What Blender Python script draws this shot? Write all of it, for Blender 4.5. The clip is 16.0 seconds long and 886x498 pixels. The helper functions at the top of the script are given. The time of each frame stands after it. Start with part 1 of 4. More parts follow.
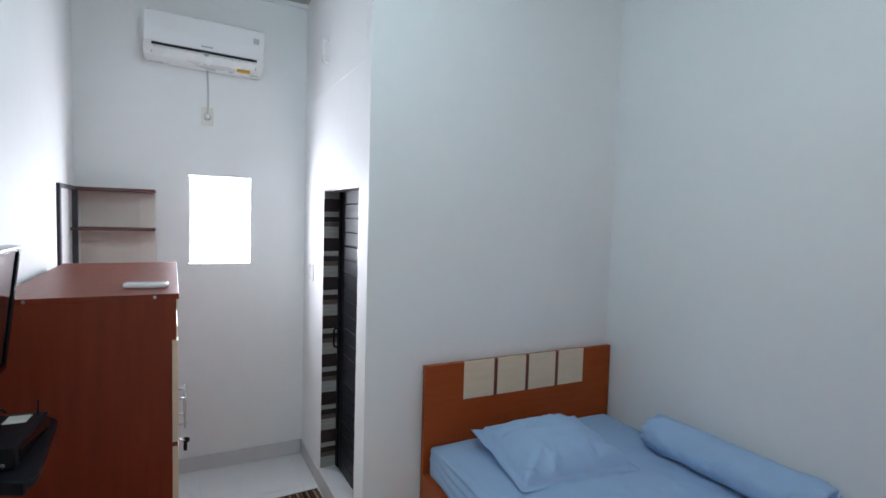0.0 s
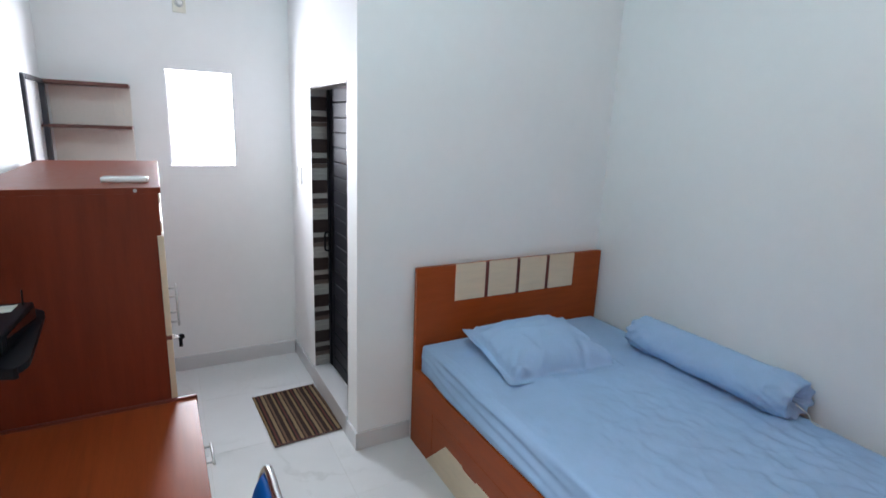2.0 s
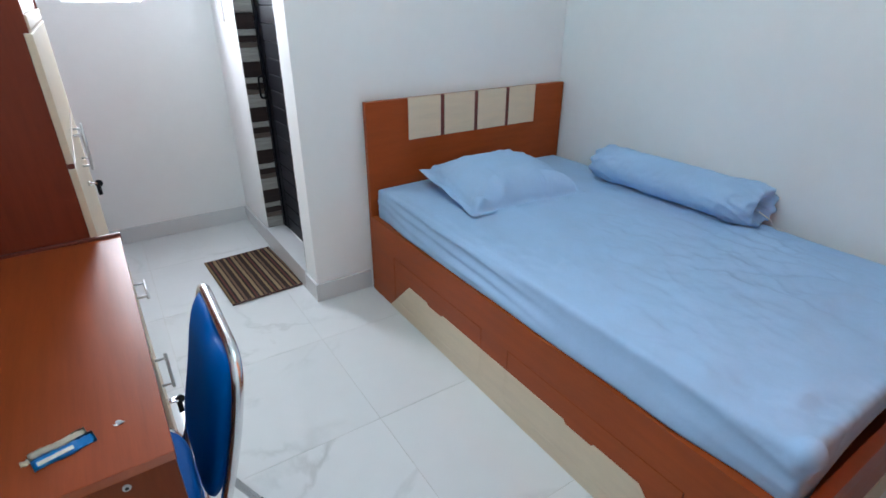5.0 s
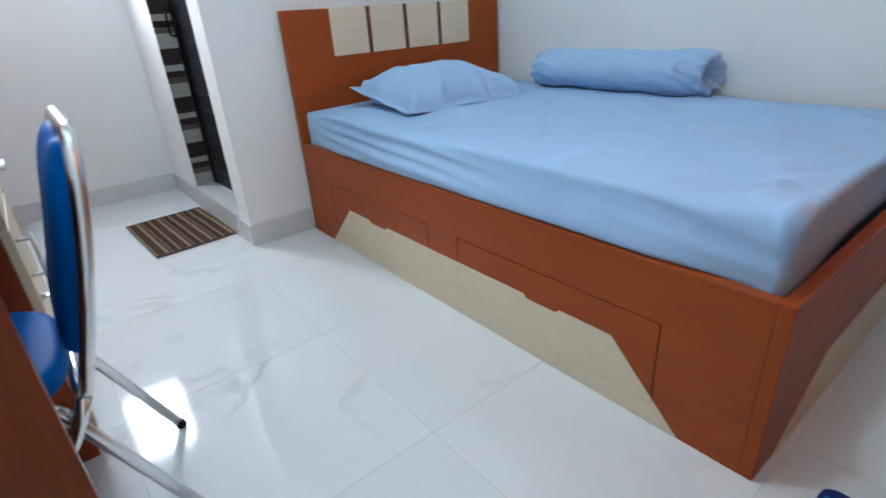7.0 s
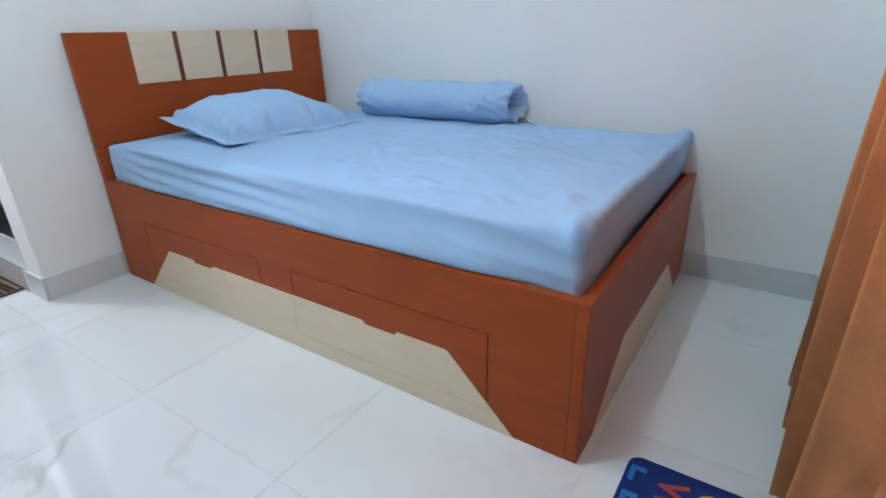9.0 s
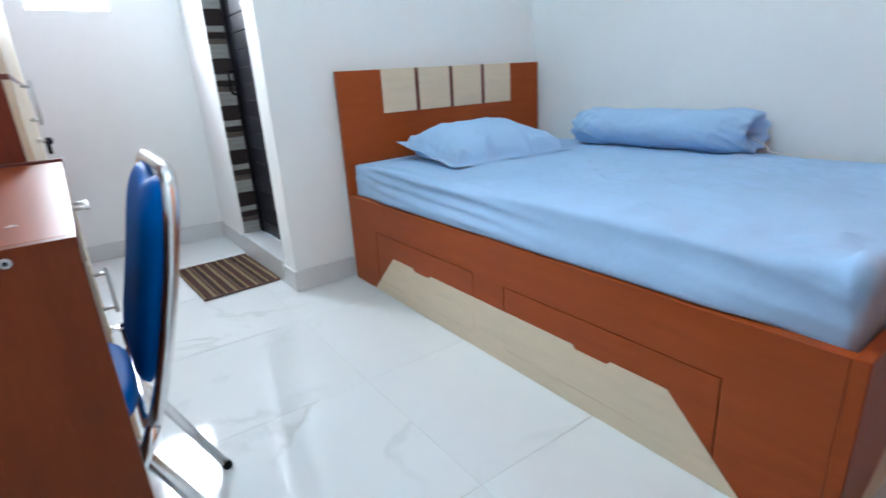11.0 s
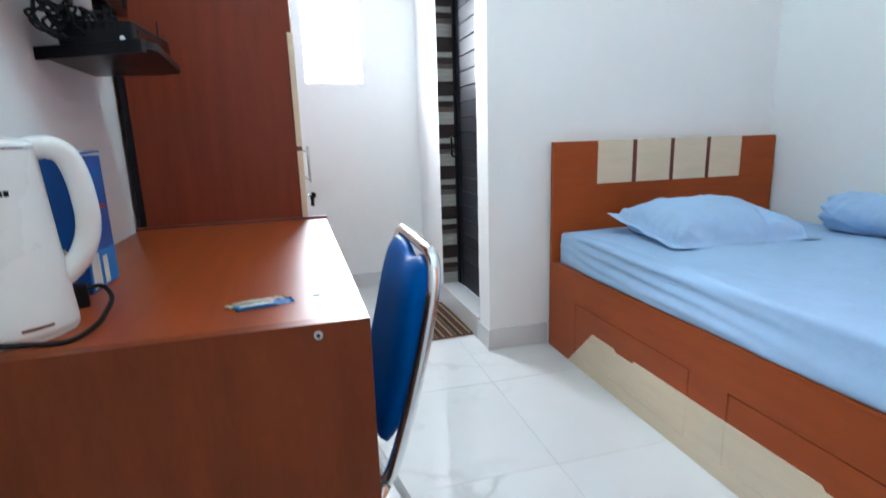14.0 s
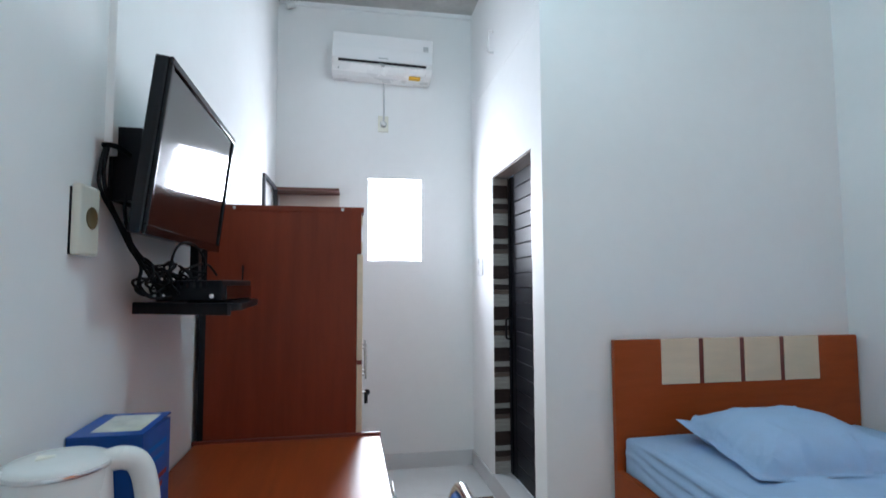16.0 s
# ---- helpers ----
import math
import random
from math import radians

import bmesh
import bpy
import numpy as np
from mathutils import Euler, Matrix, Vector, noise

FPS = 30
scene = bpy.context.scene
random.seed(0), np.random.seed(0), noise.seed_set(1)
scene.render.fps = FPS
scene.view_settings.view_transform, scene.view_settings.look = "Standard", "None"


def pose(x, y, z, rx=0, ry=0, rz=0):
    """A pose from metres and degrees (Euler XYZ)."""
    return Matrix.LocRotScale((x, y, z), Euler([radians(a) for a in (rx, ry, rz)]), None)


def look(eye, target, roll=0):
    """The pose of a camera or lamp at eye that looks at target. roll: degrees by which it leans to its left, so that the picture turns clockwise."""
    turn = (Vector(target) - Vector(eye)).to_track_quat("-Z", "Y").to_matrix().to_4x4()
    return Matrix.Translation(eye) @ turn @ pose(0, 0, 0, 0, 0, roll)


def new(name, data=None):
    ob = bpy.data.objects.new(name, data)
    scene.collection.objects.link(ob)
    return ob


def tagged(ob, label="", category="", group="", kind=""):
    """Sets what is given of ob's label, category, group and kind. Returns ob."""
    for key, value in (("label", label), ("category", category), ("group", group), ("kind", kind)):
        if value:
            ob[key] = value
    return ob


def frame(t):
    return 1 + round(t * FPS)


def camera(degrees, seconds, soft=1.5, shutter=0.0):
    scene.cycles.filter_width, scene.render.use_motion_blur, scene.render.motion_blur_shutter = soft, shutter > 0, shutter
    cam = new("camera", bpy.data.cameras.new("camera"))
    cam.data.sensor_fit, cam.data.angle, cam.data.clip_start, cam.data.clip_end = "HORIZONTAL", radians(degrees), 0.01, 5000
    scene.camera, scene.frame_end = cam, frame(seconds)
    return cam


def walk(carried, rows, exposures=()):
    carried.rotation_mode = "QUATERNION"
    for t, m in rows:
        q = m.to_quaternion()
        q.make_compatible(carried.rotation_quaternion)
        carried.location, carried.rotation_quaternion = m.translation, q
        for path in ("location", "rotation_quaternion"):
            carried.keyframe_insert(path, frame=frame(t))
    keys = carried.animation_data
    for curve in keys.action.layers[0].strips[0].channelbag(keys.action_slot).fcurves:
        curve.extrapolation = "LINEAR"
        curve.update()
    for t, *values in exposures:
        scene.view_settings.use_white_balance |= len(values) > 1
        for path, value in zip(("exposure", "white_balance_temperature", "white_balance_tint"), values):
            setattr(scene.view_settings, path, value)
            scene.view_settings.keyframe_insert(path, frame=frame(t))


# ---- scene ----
cam = camera(81.8, 16.0, shutter=0.5)
PATH = [
    (0, (-0.028, -0.136, 1.772), (0.88, 1.642, 1.65), 1.7),
    (0.5, (-0.02, -0.125, 1.746), (0.901, 1.64, 1.559), 1.7),
    (1, (-0.02, -0.113, 1.746), (0.905, 1.639, 1.469), 1.9),
    (1.5, (-0.01, -0.098, 1.738), (0.914, 1.637, 1.373), 2.1),
    (2, (-0.013, -0.094, 1.715), (0.914, 1.618, 1.256), 2.3),
    (2.5, (0.008, -0.082, 1.693), (0.928, 1.599, 1.118), 2.5),
    (3, (0.008, -0.063, 1.66), (0.934, 1.589, 1.017), 2.9),
    (3.5, (0.019, -0.047, 1.62), (0.942, 1.579, 0.91), 3.0),
    (4, (0.036, -0.053, 1.546), (0.944, 1.511, 0.693), 2.1),
    (4.2, (0.046, -0.03, 1.53), (0.96, 1.516, 0.651), 1.7),
    (6.3, (0.077, -0.03, 1.126), (1.159, 1.426, 0.282), -1.4),
    (6.5, (0.085, -0.035, 1.064), (1.166, 1.422, 0.222), -1.7),
    (7, (0.121, -0.08, 0.961), (1.222, 1.361, 0.118), -4.0),
    (7.5, (0.174, -0.113, 0.953), (1.488, 1.125, 0.092), -2.9),
    (8, (0.162, -0.125, 0.966), (1.67, 0.886, 0.127), -0.9),
    (8.2, (0.167, -0.135, 0.959), (1.702, 0.851, 0.141), -1.1),
    (10.3, (0.071, -0.078, 0.972), (1.404, 1.243, 0.282), -2.8),
    (10.5, (0.059, -0.072, 0.97), (1.328, 1.318, 0.294), -3.0),
    (11, (0.053, -0.063, 0.95), (1.128, 1.499, 0.315), -3.6),
    (11.5, (0.026, -0.052, 0.948), (0.896, 1.639, 0.328), -4.0),
    (12, (-0.008, -0.044, 0.949), (0.719, 1.715, 0.334), -3.8),
    (12.5, (-0.02, -0.038, 0.957), (0.644, 1.748, 0.348), -3.3),
    (13, (-0.033, -0.027, 0.968), (0.56, 1.789, 0.376), -3.0),
    (13.5, (-0.041, -0.013, 0.994), (0.506, 1.836, 0.46), -2.2),
    (14, (-0.041, 0.004, 1.03), (0.457, 1.895, 0.613), -1.8),
    (14.5, (-0.054, 0.025, 1.09), (0.385, 1.959, 0.837), -1.7),
    (15, (-0.048, 0.034, 1.157), (0.329, 1.995, 1.05), -1.2),
    (15.5, (-0.057, 0.042, 1.226), (0.301, 2.01, 1.248), -0.4),
    (16, (-0.06, 0.039, 1.264), (0.273, 2.007, 1.398), -0.2),
]
EXPOSURE = [(0, -0.76, 6100, 8), (1, -0.69, 6100, 8), (2, -0.43, 6150, 8), (2.5, -0.40, 6120, 7), (3, -0.17, 6100, 6), (4, -0.15, 6000, 6), (6.3, -0.14, 5900, 4), (7, 0.01, 5850, 4), (8, 0.05, 5900, 4), (8.2, 0.10, 5900, 4),
            (10.3, 0.17, 5850, 4), (11, 0.23, 5800, 3), (12.5, 0.29, 5900, 4), (13.5, 0.31, 5950, 4), (14.2, 0.12, 5950, 4), (15, -0.28, 5900, 5), (15.5, -0.26, 5900, 5), (16, -0.50, 5900, 5)]
walk(cam, [(t, look(eye, target, roll)) for t, eye, target, roll in PATH], EXPOSURE)

# ---- light ----
world = bpy.data.worlds.new("world")
scene.world = world
world.use_nodes = True
wn, wl = world.node_tree.nodes, world.node_tree.links
sky = wn.new("ShaderNodeTexSky")
sky.sky_type, sky.sun_disc, sky.sun_elevation, sky.sun_rotation = "NISHITA", False, radians(50), radians(120)
wl.new(sky.outputs[0], wn["Background"].inputs[0])
wn["Background"].inputs[1].default_value = 0.1


def lamp(name, kind, energy, color, m, **kw):
    data = bpy.data.lights.new(name, kind)
    data.energy, data.color = energy, color
    if kind == "AREA":
        data.shape, data.size, data.size_y = "RECTANGLE", kw["sx"], kw["sy"]
    else:
        data.shadow_soft_size = kw["soft"]
    ob = new(name, data)
    ob.matrix_world = m
    return ob


# daylight in the opening of the back window
lamp("window_daylight", "AREA", 44, (0.95, 0.93, 1.0), pose(0.201, 3.738, 1.71, -90, 0, 0), sx=0.37, sy=0.57)
# the bulb under the ceiling of the room
lamp("bulb_light", "POINT", 50, (0.69, 0.925, 1.0), pose(0.52, 0.85, 3.045), soft=0.045)
# daylight in the window behind the curtain
lamp("front_daylight", "AREA", 40, (0.74, 0.93, 1.0), pose(1.20, -0.51, 1.85, 90, 0, 0), sx=0.88, sy=1.96)

# ---- materials ----


def mat(name, color, rough=0.5, metal=0.0, vary=0.12, scale=6.0, bump=0.0, bump_scale=60.0, stretch=(1, 1, 1), coat=0.0, random_hue=0.0, emit=None, spec=0.5, bump_dist=0.004, rough_vary=0.2):
    m = bpy.data.materials.new(name)
    m.use_nodes = True
    n, l = m.node_tree.nodes, m.node_tree.links
    b = n["Principled BSDF"]
    b.inputs["Roughness"].default_value, b.inputs["Metallic"].default_value = rough, metal
    b.inputs["Coat Weight"].default_value, b.inputs["Specular IOR Level"].default_value = coat, spec
    b.inputs["Coat Roughness"].default_value = 0.12
    tc, mp = n.new("ShaderNodeTexCoord"), n.new("ShaderNodeMapping")
    mp.inputs["Scale"].default_value = stretch
    l.new(tc.outputs["Object"], mp.inputs[0])
    big, fine = n.new("ShaderNodeTexNoise"), n.new("ShaderNodeTexNoise")
    big.inputs["Scale"].default_value, big.inputs["Detail"].default_value = scale, 5
    fine.inputs["Scale"].default_value, fine.inputs["Detail"].default_value = scale * 9, 3
    for x in (big, fine):
        l.new(mp.outputs[0], x.inputs["Vector"])
    mix = n.new("ShaderNodeMath")
    mix.operation = "MULTIPLY_ADD"
    mix.inputs[1].default_value = 0.35
    l.new(fine.outputs[0], mix.inputs[0]), l.new(big.outputs[0], mix.inputs[2])
    ramp = n.new("ShaderNodeValToRGB")
    e = ramp.color_ramp.elements
    e[0].position, e[1].position = 0.4, 0.95
    e[0].color = (*[c * (1 - vary) for c in color], 1)
    e[1].color = (*[min(1, c * (1 + vary)) for c in color], 1)
    l.new(mix.outputs[0], ramp.inputs[0])
    out = ramp.outputs[0]
    if random_hue:
        info, hs = n.new("ShaderNodeObjectInfo"), n.new("ShaderNodeHueSaturation")
        mr = n.new("ShaderNodeMapRange")
        mr.inputs[3].default_value, mr.inputs[4].default_value = 1 - random_hue, 1 + random_hue
        l.new(info.outputs["Random"], mr.inputs[0]), l.new(mr.outputs[0], hs.inputs["Value"])
        l.new(out, hs.inputs["Color"])
        out = hs.outputs[0]
    l.new(out, b.inputs["Base Color"])
    rr = n.new("ShaderNodeMapRange")
    rr.inputs[3].default_value, rr.inputs[4].default_value = max(0.02, rough * (1 - rough_vary)), min(1, rough * (1 + rough_vary))
    l.new(big.outputs[0], rr.inputs[0]), l.new(rr.outputs[0], b.inputs["Roughness"])
    if bump:
        bt, bn = n.new("ShaderNodeTexNoise"), n.new("ShaderNodeBump")
        bt.inputs["Scale"].default_value, bt.inputs["Detail"].default_value = bump_scale, 4
        bn.inputs["Strength"].default_value, bn.inputs["Distance"].default_value = bump, bump_dist
        l.new(mp.outputs[0], bt.inputs["Vector"]), l.new(bt.outputs[0], bn.inputs["Height"]), l.new(bn.outputs[0], b.inputs["Normal"])
    if emit:
        b.inputs["Emission Color"].default_value, b.inputs["Emission Strength"].default_value = (*emit[:3], 1), emit[3]
    return m


def marble(name, base, vein, rough):
    m = mat(name, base, rough, vary=0.03, scale=1.5, random_hue=0.025)
    n, l = m.node_tree.nodes, m.node_tree.links
    b = n["Principled BSDF"]
    src = b.inputs["Base Color"].links[0].from_socket
    tc = n["Texture Coordinate"]
    info = n.new("ShaderNodeObjectInfo")
    off = n.new("ShaderNodeVectorMath")
    off.operation = "MULTIPLY_ADD"
    off.inputs[0].default_value = (1, 1, 1)
    comb = n.new("ShaderNodeCombineXYZ")
    sc = n.new("ShaderNodeMath")
    sc.operation = "MULTIPLY"
    sc.inputs[1].default_value = 37.0
    l.new(info.outputs["Random"], sc.inputs[0])
    l.new(sc.outputs[0], comb.inputs[0]), l.new(sc.outputs[0], comb.inputs[1])
    l.new(tc.outputs["Object"], off.inputs[0])
    off.inputs[1].default_value = (1, 1, 1)
    l.new(comb.outputs[0], off.inputs[2])
    warp, veins = n.new("ShaderNodeTexNoise"), n.new("ShaderNodeTexNoise")
    warp.inputs["Scale"].default_value, warp.inputs["Detail"].default_value = 1.6, 6
    veins.inputs["Scale"].default_value, veins.inputs["Detail"].default_value, veins.inputs["Distortion"].default_value = 1.3, 9, 0.5
    l.new(off.outputs[0], warp.inputs["Vector"]), l.new(off.outputs[0], veins.inputs["Vector"])
    dist = n.new("ShaderNodeMath")
    dist.operation = "SUBTRACT"
    dist.inputs[1].default_value = 0.5
    l.new(veins.outputs[0], dist.inputs[0])
    ab = n.new("ShaderNodeMath")
    ab.operation = "ABSOLUTE"
    l.new(dist.outputs[0], ab.inputs[0])
    r = n.new("ShaderNodeValToRGB")
    r.color_ramp.elements[0].position, r.color_ramp.elements[0].color = 0.0, (1, 1, 1, 1)
    r.color_ramp.elements[1].position, r.color_ramp.elements[1].color = 0.020, (0, 0, 0, 1)
    l.new(ab.outputs[0], r.inputs[0])
    r2 = n.new("ShaderNodeValToRGB")
    r2.color_ramp.elements[0].position, r2.color_ramp.elements[1].position = 0.48, 0.7
    l.new(warp.outputs[0], r2.inputs[0])
    mu = n.new("ShaderNodeMath")
    mu.operation = "MULTIPLY"
    l.new(r.outputs[0], mu.inputs[0]), l.new(r2.outputs[0], mu.inputs[1])
    mx = n.new("ShaderNodeMixRGB")
    mx.inputs[2].default_value = (*vein, 1)
    l.new(mu.outputs[0], mx.inputs[0]), l.new(src, mx.inputs[1])
    l.new(mx.outputs[0], b.inputs["Base Color"])
    return m


def stripes(name, axis, period, bands, rough=0.9, bump=0.0, offset=0.0):
    """Bands of colour across one axis: (end of the band from 0 to 1, colour)."""
    m = mat(name, (0.5, 0.5, 0.5), rough, bump=bump, bump_scale=220)
    n, l = m.node_tree.nodes, m.node_tree.links
    sep = n.new("ShaderNodeSeparateXYZ")
    l.new(n["Texture Coordinate"].outputs["Object"], sep.inputs[0])
    a = n.new("ShaderNodeMath")
    a.operation = "MULTIPLY_ADD"
    a.inputs[1].default_value, a.inputs[2].default_value = 1 / period, offset
    f = n.new("ShaderNodeMath")
    f.operation = "FRACT"
    l.new(sep.outputs["XYZ".index(axis)], a.inputs[0]), l.new(a.outputs[0], f.inputs[0])
    r = n.new("ShaderNodeValToRGB")
    r.color_ramp.interpolation = "CONSTANT"
    start = 0.0
    for k, (end, c) in enumerate(bands):
        el = r.color_ramp.elements[k] if k < 1 else r.color_ramp.elements.new(start)
        el.position, el.color = start, (*c, 1)
        start = end
    r.color_ramp.elements.remove(r.color_ramp.elements[-1])
    l.new(f.outputs[0], r.inputs[0])
    mx = n.new("ShaderNodeMixRGB")
    mx.blend_type, mx.inputs[0].default_value = "MULTIPLY", 0.5
    src = n["Principled BSDF"].inputs["Base Color"].links[0].from_socket
    gain = n.new("ShaderNodeMixRGB")
    gain.blend_type, gain.inputs[0].default_value, gain.inputs[2].default_value = "ADD", 1.0, (0.5, 0.5, 0.5, 1)
    l.new(src, gain.inputs[1])
    l.new(r.outputs[0], mx.inputs[1]), l.new(gain.outputs[0], mx.inputs[2])
    l.new(mx.outputs[0], n["Principled BSDF"].inputs["Base Color"])
    return m


PAINT = mat("wall_paint", (0.86, 0.86, 0.86), 0.62, vary=0.025, scale=2.0, bump=0.05, bump_scale=35)
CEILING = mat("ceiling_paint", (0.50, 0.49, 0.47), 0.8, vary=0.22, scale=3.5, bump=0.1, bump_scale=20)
TILE = marble("floor_marble", (0.73, 0.74, 0.75), (0.57, 0.58, 0.58), 0.07)
SKIRT = marble("skirting_marble", (0.66, 0.66, 0.67), (0.5, 0.5, 0.5), 0.25)
GROUT = mat("grout", (0.60, 0.60, 0.59), 0.6, vary=0.2, scale=12)
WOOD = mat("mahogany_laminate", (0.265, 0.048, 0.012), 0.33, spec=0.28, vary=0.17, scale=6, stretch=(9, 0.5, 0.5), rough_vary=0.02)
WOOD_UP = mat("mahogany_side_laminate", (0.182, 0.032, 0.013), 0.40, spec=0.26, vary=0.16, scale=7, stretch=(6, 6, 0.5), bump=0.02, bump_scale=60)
# the desk laminate again with upright grain, shade of the side panels in its colour
DESK_SHADED = mat("shaded_desk_laminate", (0.172, 0.034, 0.0075), 0.36, spec=0.22, vary=0.24, scale=5, stretch=(3.5, 3.5, 0.7), bump=0.015, bump_scale=50)
BEDWOOD = mat("bed_laminate", (0.325, 0.062, 0.012), 0.40, spec=0.2, vary=0.12, scale=6, stretch=(1, 0.7, 6), bump=0.02, bump_scale=60)
DARKGAP = mat("dark_backing", (0.025, 0.010, 0.006), 0.8)
CREAM = mat("cream_laminate", (0.72, 0.59, 0.43), 0.45, vary=0.05, scale=7, stretch=(1, 1.2, 6))
SHEET = mat("blue_cotton", (0.385, 0.545, 0.790), 0.82, vary=0.04, scale=9, bump=0.45, bump_scale=13, bump_dist=0.011, spec=0.2)
CHROME = mat("chrome", (0.78, 0.78, 0.79), 0.24, 1.0, vary=0.05)
STEEL = mat("brushed_steel", (0.55, 0.55, 0.55), 0.32, 1.0, vary=0.06)
BLUE = mat("blue_vinyl", (0.002, 0.100, 0.39), 0.55, spec=0.10, vary=0.12, bump=0.12, bump_scale=260)
BLACK = mat("black_plastic", (0.007, 0.007, 0.010), 0.34, spec=0.16)
RUBBER = mat("black_rubber", (0.006, 0.006, 0.008), 0.6, spec=0.15)
GLOSSBLACK = mat("glossy_black_plastic", (0.004, 0.004, 0.007), 0.16, spec=0.30, vary=0.05)
SCREEN = mat("screen_glass", (0.006, 0.006, 0.007), 0.05, vary=0.02, coat=0.3)
WHITE = mat("white_plastic", (0.80, 0.80, 0.79), 0.28, vary=0.03)
IVORY = mat("ivory_plastic", (0.74, 0.72, 0.63), 0.35, vary=0.04)
GREY = mat("grey_plastic", (0.42, 0.43, 0.44), 0.4)
DOORBLACK = mat("black_aluminium_door", (0.006, 0.006, 0.010), 0.36, vary=0.2, spec=0.10)
CURTAIN = mat("orange_brown_curtain", (0.73, 0.33, 0.14), 0.8, vary=0.14, scale=10, bump=0.15, bump_scale=120, spec=0.2)
RUGBLUE = mat("navy_rug", (0.003, 0.020, 0.155), 0.95, vary=0.3, scale=40, bump=0.4, bump_scale=300)
LIGHTBLUE = mat("light_blue_print", (0.02, 0.16, 0.47), 0.8)
FOILBLUE = mat("blue_foil_print", (0.02, 0.30, 0.78), 0.35)
FOILPALE = mat("pale_foil", (0.80, 0.72, 0.58), 0.4)
RED = mat("red_print", (0.34, 0.045, 0.04), 0.8)
YELLOW = mat("yellow_print", (0.66, 0.37, 0.02), 0.7)
GREEN = mat("green_print", (0.20, 0.42, 0.03), 0.8)
BOXBLUE = mat("blue_carton", (0.003, 0.065, 0.31), 0.4, vary=0.2)
PAPER = mat("printed_paper", (0.66, 0.64, 0.58), 0.6, vary=0.2, scale=30)
MAROON = mat("maroon_strip", (0.15, 0.03, 0.02), 0.4)
PALE = mat("pale_board", (0.70, 0.64, 0.58), 0.6, vary=0.06)
SHELFWOOD = mat("dark_red_shelf", (0.10, 0.035, 0.025), 0.5)
POST = mat("black_post", (0.014, 0.015, 0.022), 0.45)
# daylight soaks through the curtain cloth
cn, cl = CURTAIN.node_tree.nodes, CURTAIN.node_tree.links
soak, blend = cn.new("ShaderNodeBsdfTranslucent"), cn.new("ShaderNodeMixShader")
soak.inputs[0].default_value = (0.66, 0.36, 0.19, 1)
blend.inputs[0].default_value = 0.022
cl.new(cn["Principled BSDF"].outputs[0], blend.inputs[1]), cl.new(soak.outputs[0], blend.inputs[2])
cl.new(blend.outputs[0], cn["Material Output"].inputs[0])
PANE = bpy.data.materials.new("window_glass")
PANE.use_nodes = True
pb = PANE.node_tree.nodes["Principled BSDF"]
pb.inputs["Transmission Weight"].default_value, pb.inputs["Roughness"].default_value = 1.0, 0.02
GLOW = mat("sky_backdrop", (0.8, 0.85, 0.9), 1.0, emit=(0.92, 0.97, 1.0, 9.0))
BULB = mat("bulb_glow", (0.9, 0.9, 0.9), 0.4, emit=(0.9, 1.0, 0.98, 14.0))
MAT = stripes("striped_cotton", "X", 0.104, [(0.12, (0.07, 0.035, 0.028)), (0.24, (0.42, 0.29, 0.15)), (0.34, (0.045, 0.028, 0.024)), (0.44, (0.18, 0.06, 0.045)),
              (0.54, (0.05, 0.03, 0.028)), (0.70, (0.46, 0.33, 0.19)), (0.78, (0.07, 0.04, 0.03)), (0.90, (0.27, 0.16, 0.10)), (1.0, (0.05, 0.03, 0.026))], bump=0.5)
STRIP_DARK = mat("dark_brown_tile_strip", (0.035, 0.022, 0.020), 0.3, vary=0.3, scale=14, stretch=(1, 1, 6))
STRIP_LIGHT = mat("grey_tile_strip", (0.36, 0.34, 0.32), 0.35, vary=0.25, scale=14, stretch=(1, 1, 6))
STRIP_BROWN = mat("brown_tile_strip", (0.13, 0.095, 0.08), 0.35, vary=0.3, scale=14, stretch=(1, 1, 6))

# ---- building blocks ----


def link_mesh(name, bm, material, smooth=False):
    me = bpy.data.meshes.new(name)
    bm.normal_update()
    bm.to_mesh(me)
    bm.free()
    for p in me.polygons:
        p.use_smooth = smooth
    me.materials.append(material)
    return me


def part(name, bm, material, parent=None, label="", smooth=False):
    ob = new(name, link_mesh(name, bm, material, smooth))
    if parent:
        ob.parent = parent
    return tagged(ob, label=label)


def thing(name, label, category, at=None, group="", kind=""):
    ob = new(name)
    ob.empty_display_size = 0.05
    if at is not None:
        ob.matrix_world = at
    return tagged(ob, label, category, group, kind)


def box(x0, x1, y0, y1, z0, z1, bev=0.0, seg=2, bm=None):
    own = bmesh.new()
    bmesh.ops.create_cube(own, size=1)
    for v in own.verts:
        v.co = Vector((x0 + (v.co.x + 0.5) * (x1 - x0), y0 + (v.co.y + 0.5) * (y1 - y0), z0 + (v.co.z + 0.5) * (z1 - z0)))
    if bev:
        bmesh.ops.bevel(own, geom=own.edges[:], offset=bev, segments=seg, profile=0.6, affect="EDGES")
    return own


